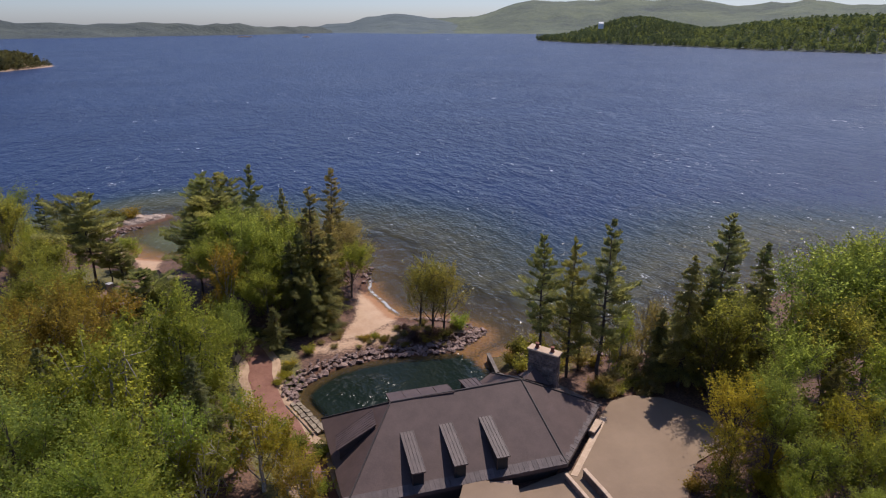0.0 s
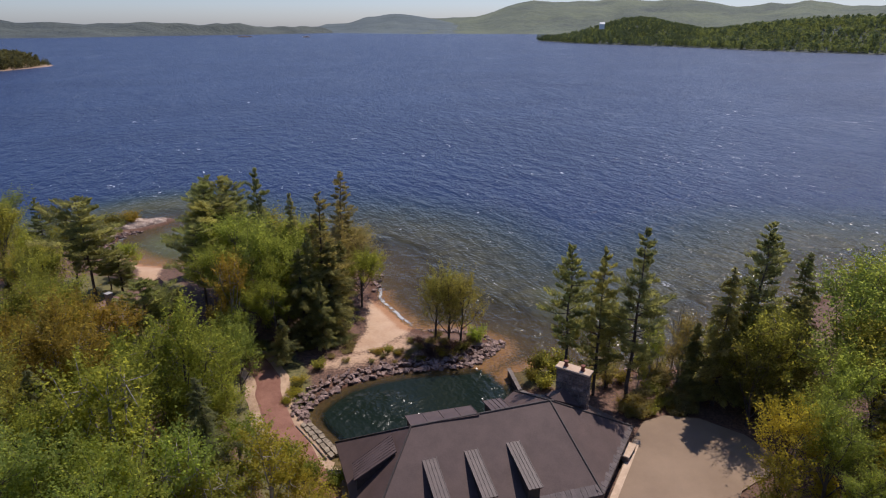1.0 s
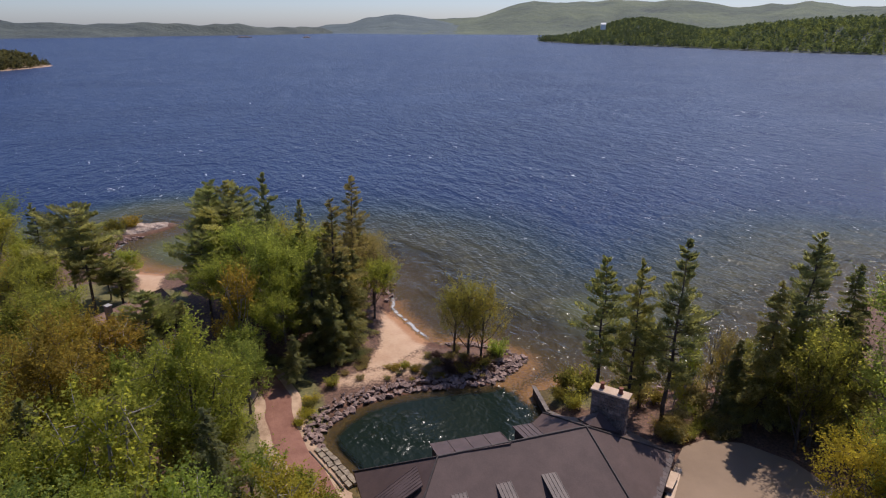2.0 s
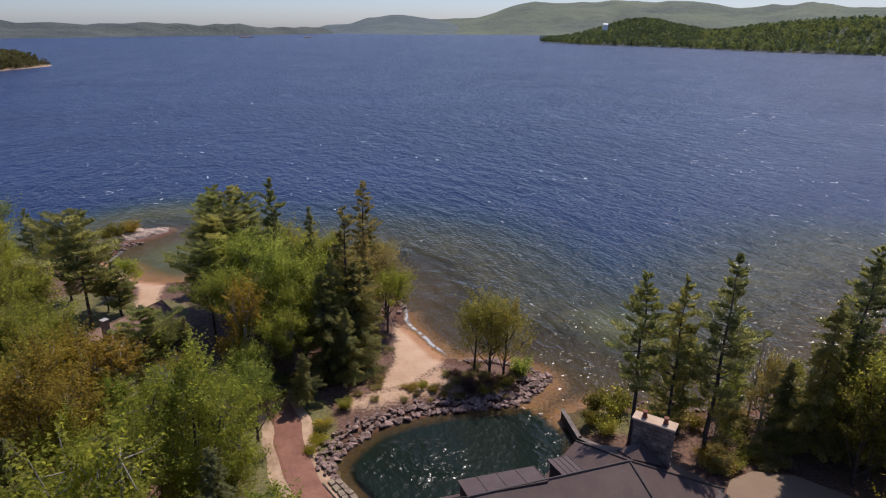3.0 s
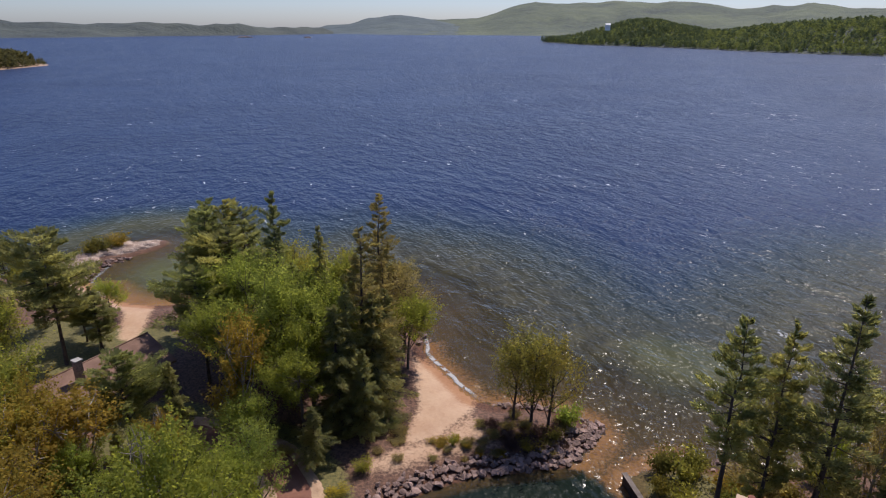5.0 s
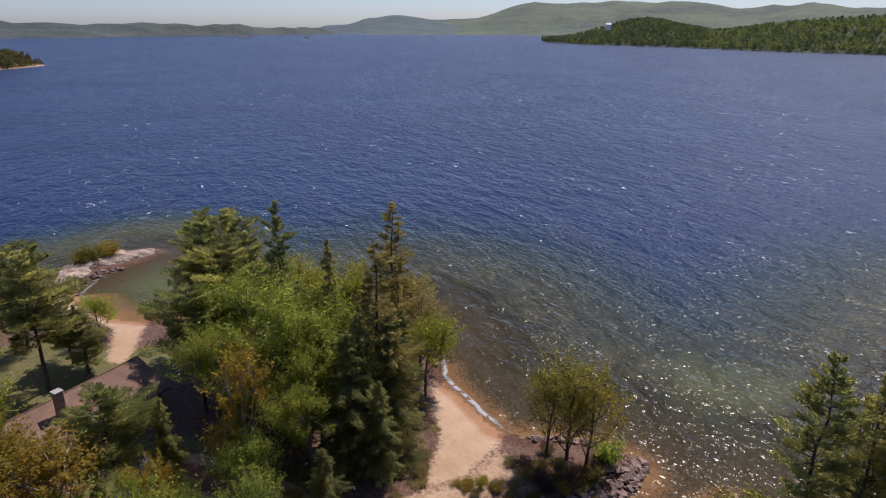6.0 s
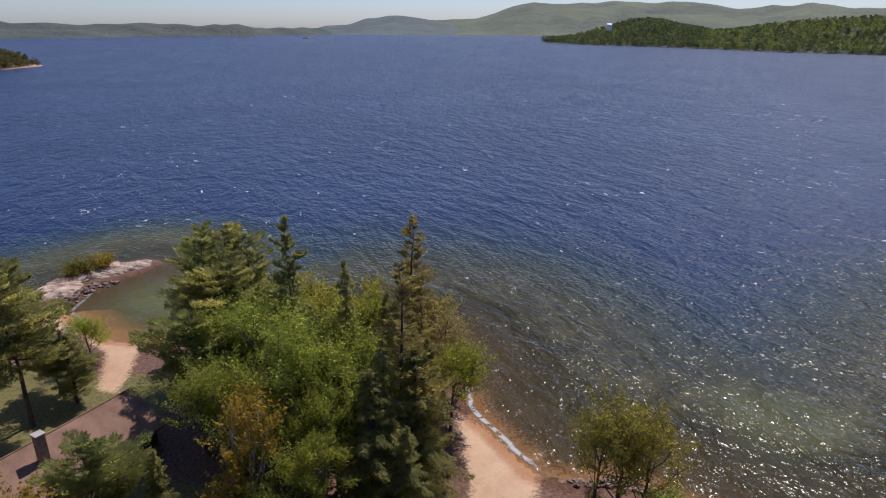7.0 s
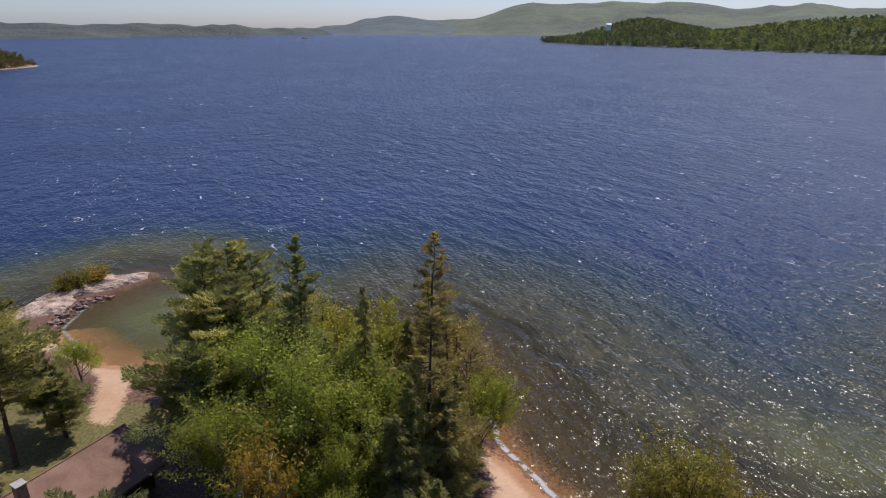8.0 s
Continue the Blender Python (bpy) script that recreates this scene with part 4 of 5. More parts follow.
LEAF_LABELS = {"spring_leaves": "broadleaf tree in fresh spring green leaf", "bright_leaves": "broadleaf tree in bright green new leaf", "olive_leaves": "broadleaf tree in dull olive green leaf",
               "amber_buds": "broadleaf tree tinted amber with spring buds", "yellow_leaves": "broadleaf tree in yellow spring leaf"}
KIND_GROUPS = {"broadleaf_tree": "broadleaf trees of the shore woods", "spruce_tree": "spruces of the shore woods", "pine_tree": "white pines along the shore",
               "oak_tree": "small oaks at the water", "dead_tree": "dead trees in the woods"}


def stand(models, k, x, y, top, label="", fol=None, wide=1.0):
    m = models[k % len(models)]
    s = (top - zg(x, y)) / HEIGHT[id(m)]
    kind = m.name.split(".")[0]
    tagged(m, group=KIND_GROUPS[kind])
    if not label and fol is not None and kind == "broadleaf_tree":
        label = LEAF_LABELS.get(fol.name, "")
    return place(m, x, y, s * wide, (x * 37 + y * 61) % 360, label, fol, 1 / wide)


# pines beside the chimney
stand(PINE, 1, 14.9, 52.3, 17.4, wide=0.84)
stand(PINE, 2, 12.0, 53.3, 15.4, wide=0.70)
stand(PINE, 0, 9.1, 53.2, 15.9, wide=0.84)
stand(PINE, 0, 13.4, 54.6, 10.5, wide=0.7)
# east group
stand(PINE, 0, 26.9, 55.2, 17.5, wide=0.85)
stand(SPRUCE, 1, 22.6, 51.8, 14.4, "broad dense dark spruce beside the gravel court", None, 1.0)
stand(SPRUCE, 2, 24.6, 52.4, 12.2, "", None, 1.05)
stand(SPRUCE, 0, 20.9, 53.2, 8.5, "", None, 1.2)
stand(SPRUCE, 0, 30.5, 55.0, 14.7, "", None, 1.0)
stand(SPRUCE, 2, 29.0, 51.5, 12.0)
stand(SPRUCE, 1, 27.0, 51.0, 9.5)
stand(OAK, 0, 25.9, 49.4, 11.2, "slender tree in thin yellow-olive leaf", F_OLIVE, 1.0)
stand(OAK, 1, 24.4, 48.6, 9.0, "slender tree in thin yellow-olive leaf", F_SHRUB, 1.0)
stand(BROAD, 2, 32.2, 50.2, 14.2, "", F_BRIGHT)
stand(BROAD, 1, 36.8, 51.0, 15.0, "", F_BRIGHT, 1.15)
stand(BROAD, 3, 41.2, 53.0, 14.6, "", F_SPRING)
stand(BROAD, 4, 32.6, 45.4, 13.2, "", F_OLIVE)
stand(BROAD, 0, 37.6, 47.0, 13.4, "", F_SPRING)
stand(BROAD, 1, 28.2, 43.2, 10.8, "", F_BRIGHT, 0.95)
stand(SPRUCE, 2, 30.6, 41.6, 9.5)
stand(BROAD, 3, 34.6, 41.5, 11.0, "", F_SPRING)
stand(OAK, 0, 22.3, 38.8, 9.2, "slender tree with yellow spring leaves", F_YELLOW, 1.05)
stand(OAK, 1, 21.2, 36.8, 6.4, "slender tree with yellow spring leaves", F_YELLOW, 1.0)
stand(FINE, 0, 25.2, 38.4, 9.4, "", F_BRIGHT, 1.05)
stand(OAK, 0, 29.6, 37.6, 8.8, "slender tree in golden-yellow spring leaf", F_YELLOW, 1.05)
stand(FINE, 0, 31.2, 31.6, 8.6, "", F_BRIGHT, 1.1)
stand(FINE, 1, 27.6, 30.2, 7.2, "", F_BRIGHT, 1.1)
stand(FINE, 0, 33.6, 37.2, 10.2, "", F_BRIGHT, 1.1)
stand(FINE, 1, 25.6, 34.2, 7.8, "", F_BRIGHT, 1.15)
stand(FINE, 0, 28.6, 33.6, 8.4, "", F_SPRING, 1.1)
stand(FINE, 1, 23.2, 31.6, 6.6, "", F_SPRING, 1.1)
stand(BROAD, 0, 47.0, 65.0, 12.5)
stand(BROAD, 4, 41.0, 61.0, 12.5)
# wooded point
stand(SCRAGGY, 0, -16.3, 79.7, 16.1)
stand(SCRAGGY, 1, -16.0, 66.0, 17.2)
stand(SPRUCE, 0, -20.2, 69.8, 15.9, wide=0.62)
stand(SPRUCE, 1, -16.9, 63.8, 13.0, "", F_PINE, 0.95)
stand(PINE, 2, -25.0, 73.0, 17.8, wide=0.7)
stand(ROUND, 0, -31.4, 78.0, 15.6, wide=0.9)
stand(ROUND, 1, -29.4, 77.0, 15.2, wide=0.85)
stand(ROUND, 1, -33.0, 77.2, 15.5, wide=1.0)
stand(ROUND, 0, -34.5, 80.0, 14.2)
stand(DOME, 0, -30.8, 68.4, 12.2)
stand(DELICATE, 0, -26.5, 69.5, 13.4, "", F_BRIGHT, 1.15)
stand(DELICATE, 1, -22.8, 65.5, 13.2, "", F_BRIGHT, 1.2)
stand(DELICATE, 0, -26.8, 63.8, 11.6, "", F_SPRING)
stand(THIN, 0, -24.4, 59.6, 12.2, "slender tree with amber spring buds", F_AMBER, 0.85)
stand(SPRUCE, 1, -17.6, 62.4, 11.8, "", None, 1.25)
stand(SPRUCE, 2, -15.2, 65.4, 11.5, "", F_SPRUCE, 1.3)
stand(DELICATE, 1, -20.4, 61.4, 10.2, "", F_SPRING)
stand(DELICATE, 0, -20.4, 65.0, 12.0, "", F_BRIGHT)
stand(SCRAGGY, 1, -15.2, 72.5, 12.5)
stand(BROAD, 4, -12.9, 72.2, 8.4, "small broadleaf tree in yellow-green leaf", F_SPRING, 1.15)
stand(OAK, 1, -13.6, 76.5, 8.8, "thin brown-budded tree at the water's edge", F_BROWN, 1.2)
stand(OAK, 0, -14.6, 81.5, 8.0, "thin brown-budded tree at the water's edge", F_BROWN, 1.1)
stand(BROAD, 3, -20.5, 75.5, 11.0, "", F_OLIVE)
stand(SPRUCE, 2, -26.5, 79.0, 11.5)
stand(BROAD, 2, -28.5, 84.0, 9.5, "", F_OLIVE)
stand(THIN, 1, -20.8, 84.0, 8.5)
stand(BROAD, 3, -16.0, 84.0, 7.0, "", F_SPRING)
stand(SPRUCE, 1, -29.0, 58.5, 9.0)
stand(BROAD, 4, -22.8, 56.8, 7.6, "small bright green broadleaf tree at the road's edge", F_BRIGHT)
stand(BROAD, 0, -21.4, 52.6, 8.2, "small bright green broadleaf tree at the road's edge", F_BRIGHT)
# small oaks on the pond's point
stand(OAK, 0, -3.4, 63.9, 8.0, "small dark-trunked oak on the rocky point", None, 1.0)
stand(OAK, 1, -1.9, 63.6, 8.9, "small dark-trunked oak on the rocky point", None, 1.05)
stand(OAK, 0, -0.6, 62.9, 8.4, "small dark-trunked oak on the rocky point", None, 0.95)
# pines by the cabin and cove
stand(DOME, 0, -46.0, 71.4, 14.4, "broad round-crowned white pine beside the cabin", None, 1.0)
stand(PINE, 2, -44.4, 74.8, 7.6, "", None, 1.6)
stand(BROAD, 4, -53.0, 79.0, 10.0, "", F_OLIVE)
stand(DOME, 1, -32.4, 57.8, 9.8)
stand(PINE, 2, -60.0, 84.0, 11.0)
stand(BROAD, 1, -46.9, 81.4, 5.4, "small bright green broadleaf tree by the cabin", F_BRIGHT, 1.4)
stand(DOME, 1, -46.8, 76.2, 6.4, "", None, 1.3)
stand(BROAD, 3, -46.4, 63.0, 10.6, "", F_OLIVE)
stand(BROAD, 0, -43.6, 56.8, 10.4, "", F_OLIVE, 1.15)
stand(BROAD, 1, -39.8, 56.2, 10.6, "", F_OLIVE, 1.1)
stand(BROAD, 2, -36.6, 54.2, 10.2, "broadleaf tree tinted amber with spring buds", F_AMBER)
stand(THIN, 0, -33.4, 53.4, 9.4, "slender tree with amber spring buds", F_AMBER, 1.5)
stand(FINE, 0, -28.2, 53.4, 6.8, "", F_BRIGHT)
stand(BROAD, 4, -50.5, 68.0, 9.6, "", F_OLIVE)
stand(BROAD, 0, -53.5, 72.5, 9.5, "", F_OLIVE)
stand(BROAD, 2, -65.0, 84.0, 12.0)
stand(BROAD, 3, -60.0, 76.0, 12.5, "", F_OLIVE)

# ---- shrubs ----
def shrub(seed, R, H, count, fol, size=0.10):
    """A many-stemmed shrub: arching stems from the ground with small leaves along them. Returns (stems, leaves)."""
    rnd, rng = random.Random(seed), np.random.default_rng(seed)
    parts, cs = [], []
    for k in range(11):
        a, r = rnd.uniform(0, 6.283), R * rnd.uniform(0.2, 1.0)
        tip = Vector((math.cos(a) * r, math.sin(a) * r, H * rnd.uniform(0.55, 1.0)))
        parts.append(([Vector((0, 0, -0.1)), tip * 0.5 + Vector((0, 0, H * 0.15)), tip], [0.03, 0.02, 0.006]))
        m = count // 11
        t = rng.uniform(0.25, 1.05, m)
        c = np.outer(t, np.array(tip)) + rng.normal(0, 0.2 * R, (m, 3)) * np.array([1, 1, 0.7])
        c[:, 2] += H * 0.3 * t * (1 - t)
        cs.append(c[c[:, 2] > 0.03])
    v, f = tubes(parts, 4)
    return mesh("stem", v, f, [M_BARK]), soup("foliage", leaf_quads(rng, np.concatenate(cs), size), fol)


SHRUBS = []
for k in range(3):
    ob = thing("shrub", "low bushy shrub with small spring leaves", "shrub", "shrubs on the banks")
    for nm, me in zip(("stem", "foliage"), shrub(200 + k, 1.1, 1.5, 1250, F_SPRING, 0.085)):
        part(nm, me, ob)
    SHRUBS.append(ob)
    HEIGHT[id(ob)] = 1.5
MODELS += SHRUBS


def bush(x, y, h, wide, fol, label="", k=0):
    m = SHRUBS[k % 3]
    ob = copy_thing(m, pose(x, y, max(zg(x, y), 0.0), 0, 0, (x * 53 + y * 29) % 360))
    ob.scale = (wide, wide, h / 1.5)
    if label:
        tagged(ob, label)
    for ch in ob.children:
        if ch.name.startswith("foliage"):
            ch.material_slots[0].link = "OBJECT"
            ch.material_slots[0].material = fol
    return ob


rnd = random.Random(4)
for x, y, h, w, fol in ((7.2, 58.4, 2.2, 1.3, F_SHRUB), (8.6, 57.4, 2.5, 1.4, F_OLIVE), (6.6, 56.2, 1.5, 1.0, F_SHRUB), (9.8, 58.4, 2.0, 1.2, F_SHRUB), (7.6, 54.6, 1.7, 1.1, F_OLIVE),
                        (1.3, 63.6, 2.4, 1.1, F_BRIGHT), (-0.6, 61.6, 1.0, 0.9, F_SHRUB), (-2.4, 60.8, 0.9, 0.9, F_AMBER), (-5.0, 61.8, 0.6, 0.7, F_BROWN), (-6.0, 63.2, 0.5, 0.6, F_BROWN),
                        (-15.0, 57.4, 1.2, 0.8, F_OLIVE), (-16.4, 54.9, 0.5, 0.8, F_YELLOW), (-16.5, 52.9, 0.45, 0.8, F_YELLOW), (-16.6, 54.0, 0.5, 0.7, F_SHRUB), (-16.9, 51.6, 0.45, 0.7, F_YELLOW), (-8.4, 60.6, 1.0, 0.5, F_OLIVE), (-12.4, 41.2, 1.6, 1.2, F_SPRING),
                        (-11.0, 38.6, 1.5, 1.1, F_YELLOW), (-10.2, 40.6, 1.3, 0.9, F_SPRING), (-9.2, 36.4, 1.4, 1.0, F_SPRING), (-14.2, 43.6, 1.7, 1.3, F_SPRING), (-58.9, 105.0, 2.6, 1.6, F_AMBER), (-60.0, 103.4, 2.6, 1.6, F_SHRUB), (-60.9, 101.8, 2.4, 1.4, F_SHRUB)):
    bush(x, y, h, w, fol, "", rnd.randint(0, 2))
for k in range(80):
    x, y = rnd.uniform(10.5, 34), rnd.uniform(49.5, 64)
    if land_height(np.array([x]), np.array([y]))[1][0] < 0.6 or x < 13 and y < 52 or y < 51.5 and x < 24:
        continue
    bush(x, y, rnd.uniform(0.7, 2.6), rnd.uniform(0.8, 1.5), rnd.choice((F_BROWN, F_AMBER, F_BROWN, F_OLIVE, F_OLIVE)), "", k)
for k in range(26):
    x, y = rnd.uniform(14.2, 21.5), rnd.uniform(49.8, 52.4)
    bush(x, y, rnd.uniform(0.5, 1.3), rnd.uniform(0.6, 1.0), rnd.choice((F_BROWN, F_AMBER, F_BROWN, F_OLIVE)), "half-bare russet brush beside the gravel court", k)
for k in range(24):
    x, y = rnd.uniform(18.8, 27), rnd.uniform(28, 41)
    if y > 37.5 + (x - 19) * 0.6:
        continue
    bush(x, y, rnd.uniform(0.8, 2.2), rnd.uniform(0.8, 1.4), rnd.choice((F_OLIVE, F_YELLOW, F_AMBER, F_SPRING)), "", k)
for k in range(22):
    a = rnd.uniform(0, 1)
    x, y = -24 + 11 * a + rnd.uniform(-1, 1), 58.5 + 3.5 * a + rnd.uniform(-1.0, 3)
    bush(x, y, rnd.uniform(0.3, 0.8), rnd.uniform(0.6, 1.0), rnd.choice((F_SPRUCE, F_BROWN, F_BROWN)), "", k)

for k in range(30):
    a = rnd.uniform(0, 1)
    x, y = -14.5 + 15.5 * a + rnd.uniform(-0.8, 0.8), 57.8 + 3.4 * a + rnd.uniform(-0.3, 2.6) - 1.2 * a * a
    if land_height(np.array([x]), np.array([y]))[1][0] < 0.9:
        continue
    bush(x, y, rnd.uniform(0.2, 0.5), rnd.uniform(0.3, 0.6), rnd.choice((F_BROWN, F_AMBER, F_BROWN)), "low dry brush on the sandy bank", k)
for k in range(20):
    x, y = rnd.uniform(-5.2, 2.0), rnd.uniform(60.6, 65.4)
    if land_height(np.array([x]), np.array([y]))[1][0] < 0.8:
        continue
    bush(x, y, rnd.uniform(0.4, 0.9), rnd.uniform(0.5, 0.9), rnd.choice((F_RUSSET, F_BROWN, F_RUSSET)), "dark russet brush under the oaks", k)
# trees nearest the camera's start
stand(DELICATE, 0, -19.6, 25.2, 12.8, "", F_BRIGHT)
stand(DELICATE, 1, -21.4, 30.2, 11.8, "", F_SPRING)
stand(DELICATE, 0, -26.4, 31.6, 12.6, "", F_SPRING)
stand(SPRUCE, 1, -22.6, 37.6, 8.8, "", None, 1.3)
stand(SPRUCE, 0, -19.4, 33.4, 8.4, "", None, 1.3)
stand(THIN, 1, -16.6, 33.0, 8.6, "slender tree in thin yellow-green leaf", F_OLIVE, 1.4)
stand(FINE, 0, -24.5, 34.5, 11.8, "", F_OLIVE)
# trees at the bend of the drive
stand(BROAD, 1, -21.4, 45.6, 7.4, "small bright green broadleaf tree at the road's edge", F_SPRING, 1.15)
stand(BROAD, 3, -22.0, 49.4, 7.8, "", F_SPRING)
stand(BROAD, 4, -20.4, 41.4, 8.0, "", F_OLIVE, 1.1)
stand(THIN, 0, -16.4, 38.4, 7.4, "slender tree in thin yellow-green leaf", F_SPRING, 1.5)
stand(BROAD, 0, -17.4, 35.6, 6.6, "", F_SPRING, 1.1)
stand(BROAD, 2, -12.8, 37.6, 4.8, "small round tree in thin yellow-green leaf", F_YELLOW, 1.35)
stand(THIN, 1, -13.6, 36.4, 8.6, "slender tree in thin yellow-green leaf", F_YELLOW, 1.2)
stand(THIN, 1, -9.0, 31.2, 7.6, "slender tree with amber spring buds", F_AMBER, 1.3)
# saplings behind the chimney and on the east bank
for x, y, top, fol in ((17.8, 55.6, 7.0, F_SPRING), (20.4, 55.0, 8.4, F_BROWN), (19.0, 57.0, 5.5, F_OLIVE), (21.6, 57.2, 6.2, F_AMBER), (16.4, 54.2, 5.0, F_OLIVE), (24.2, 58.2, 6.0, F_OLIVE)):
    stand(THIN, int(x), x, y, top, "slender half-leafed sapling on the bank", fol, 0.75)
for x, y, top in ((-28.6, 54.6, 8.0), (-27.4, 50.2, 10.5), (-33.5, 46.0, 12.5), (-20.8, 45.5, 8.8), (-24.6, 47.5, 10.2), (-21.8, 49.0, 8.0)):
    stand(SNAG, int(-x), x, y, top)
stand(SNAG, 1, 20.6, 57.4, 8.6, "bare thin dead sapling on the bank", None, 0.6)
stand(THIN, 0, -34.5, 51.0, 10.0, "slender tree with amber spring buds", F_AMBER, 1.3)
stand(BROAD, 2, -37.5, 51.5, 11.0, "", F_OLIVE)
stand(FINE, 1, -25.5, 53.0, 6.8, "", F_SPRING)
# more of the wooded point
stand(SPRUCE, 1, -15.4, 61.6, 8.5, "", F_SPRUCE, 1.25)
stand(SPRUCE, 2, -18.6, 57.8, 6.0, "", F_PINE, 1.2)
stand(DOME, 1, -30.6, 72.8, 13.4, "", None, 0.9)
stand(SPRUCE, 2, -22.6, 69.2, 12.6)
stand(BROAD, 3, -18.9, 67.4, 11.6, "", F_SPRING, 1.15)
stand(SPRUCE, 0, -14.6, 69.0, 10.5, "", None, 1.2)
stand(SPRUCE, 1, -17.8, 73.5, 12.0)
stand(BROAD, 4, -24.5, 77.5, 12.0, "", F_OLIVE)
stand(DOME, 0, -29.5, 73.5, 14.0, "", None, 0.8)
stand(PINE, 0, -36.5, 84.5, 11.0)
stand(BROAD, 1, -32.5, 86.0, 8.0, "", F_OLIVE)
stand(SPRUCE, 1, -25.5, 61.5, 9.0)
# the woods on the landward side
rnd = random.Random(11)
CABIN = [(-54, 58.5), (-54, 84), (-30, 84), (-30, 58.5)]
for i in range(-17, -1):
    for j in range(5, 20):
        x, y = i * 4.6 + rnd.uniform(-1.5, 1.5), j * 4.6 + rnd.uniform(-1.5, 1.5)
        one, two = np.array([x]), np.array([y])
        s = land_height(one, two)[1][0]
        if s < 4 or x < -3 - 0.80 * y or x > -15.5 - max(0, y - 34) * 0.60 or y > 64 - max(0, -x - 30) * -0.55 or y > 80 or x > -27.5 and y > 51.5:
            continue
        if inside(CABIN, one, two)[0] or line_distance(ROAD_LINE, one, two, False)[0] < 4.0 or x > -24 and y > 56:
            continue
        top = rnd.uniform(9.5, 15.5) - max(0, (y - 45)) * 0.06
        if x > -15:
            top = rnd.uniform(8, 11)
        if y > 44:
            top = rnd.uniform(8.8, 11.0)
        if y > 49:
            top = rnd.uniform(6.6, 9.0)
        fol = rnd.choice((F_SPRING, F_SPRING, F_OLIVE, F_OLIVE, F_BRIGHT, F_BRIGHT, F_SPRING, F_OLIVE, F_AMBER))
        near = y < 52
        roll = rnd.random()
        if y > 45 and rnd.random() < 0.16:
            fol = F_AMBER
        if roll < 0.20 and y > 33:
            stand(SPRUCE, rnd.randint(0, 2), x, y, top)
        elif roll < 0.24:
            stand(THIN, rnd.randint(0, 1), x, y, top, "", fol)
        else:
            stand(FINE if near else BROAD, rnd.randint(0, 4), x, y, top, "", fol)
for m in MODELS:
    for ch in list(m.children_recursive):
        bpy.data.objects.remove(ch)
    bpy.data.objects.remove(m)


# ---- cabin in the trees ----
cabin = thing("cabin", "small brown-shingled cabin among pines near the cove", "cabin")
R1, R2 = Vector((-37.6, 71.6, 4.4)), Vector((-42.7, 61.3, 4.4))
down = Vector((0.87, -0.49, 0)) * 3.9
k1, k2 = R1 + down - Vector((0, 0, 1.75)), R2 + down - Vector((0, 0, 1.75))
j1, j2 = R1 - down * 0.5 - Vector((0, 0, 2.2)), R2 - down * 0.5 - Vector((0, 0, 2.2))
v, f = slab([R1, R2, k2, k1, j1, j2], [(0, 1, 2, 3), (0, 4, 5, 1)], 0.18)
part("roof", mesh("roof", v, f), cabin, M_CABINROOF, "weathered brown shingles")
part("ridge_cap", mesh("ridge_cap", *tube([R1 + Vector((0, 0, 0.03)), R2 + Vector((0, 0, 0.03))], [0.05, 0.05], 6)), cabin, M_CABINROOF)
wallp = [R1.lerp(R2, 0.05) + down * 0.84, R1.lerp(R2, 0.95) + down * 0.84, R1.lerp(R2, 0.95) - down * 0.42, R1.lerp(R2, 0.05) - down * 0.42]
prism("wall", [(p.x, p.y) for p in wallp], 0.1, [2.75, 2.75, 2.2, 2.2], cabin, M_TIMBER)
for s in (0.05, 0.95):
    a, b, c = R1.lerp(R2, s) + down * 0.84, R1.lerp(R2, s) - down * 0.42, R1.lerp(R2, s)
    part("gable", mesh("gable", [(a.x, a.y, 2.7), (b.x, b.y, 2.15), (c.x, c.y, 4.2)], [(0, 1, 2)]), cabin, M_TIMBER)
part("flue", block((-0.28, -0.28, 2.0), (0.28, 0.28, 5.75), pose(-39.6, 63.9, 0, 0, 0, 61)), cabin, M_STONE, "dark stone chimney stack")
part("chimney_cap", block((-0.34, -0.34, 5.752), (0.34, 0.34, 5.86), pose(-39.6, 63.9, 0, 0, 0, 61), 0.02), cabin, M_CONCRETE, "pale grey cap stone")


# ---- far shores ----
def horizon_hills(name, skyline, mat, label, seed):
    """A range of hills given by bearing (degrees from straight ahead), shore distance, crest distance and crest height."""
    verts, faces, rows = [], [], 44
    b0, b1 = skyline[0][0], skyline[-1][0]
    n = int((b1 - b0) / 0.45)
    xs = [s[0] for s in skyline]
    for i in range(n + 1):
        b = b0 + (b1 - b0) * i / n
        r0, r1, h = (np.interp(b, xs, [s[k] for s in skyline]) for k in (1, 2, 3))
        for k in range(rows):
            t = k / (rows - 2)
            r = r0 + (r1 - r0) * t
            u = min(1, t)
            z = h * (u * u * (3 - 2 * u)) if k < rows - 1 else -20
            z += (noise.noise(Vector((b * 0.5, t * 2.2, seed))) * 0.16 * h * (1 - u * u) + noise.noise(Vector((r * math.sin(radians(b)) * 0.012, r * math.cos(radians(b)) * 0.012, seed))) * 6) * min(1, t * 3) * (k < rows - 1)
            if k == 0:
                z = -2
            verts.append((r * math.sin(radians(b)), r * math.cos(radians(b)), z))
    for i in range(n):
        for k in range(rows - 1):
            a = i * rows + k
            faces.append((a, a + rows, a + rows + 1, a + 1))
    me = mesh(name, verts, faces, [mat])
    me.shade_smooth()
    return tagged(new(name, me), label, "hills", kind="structure")


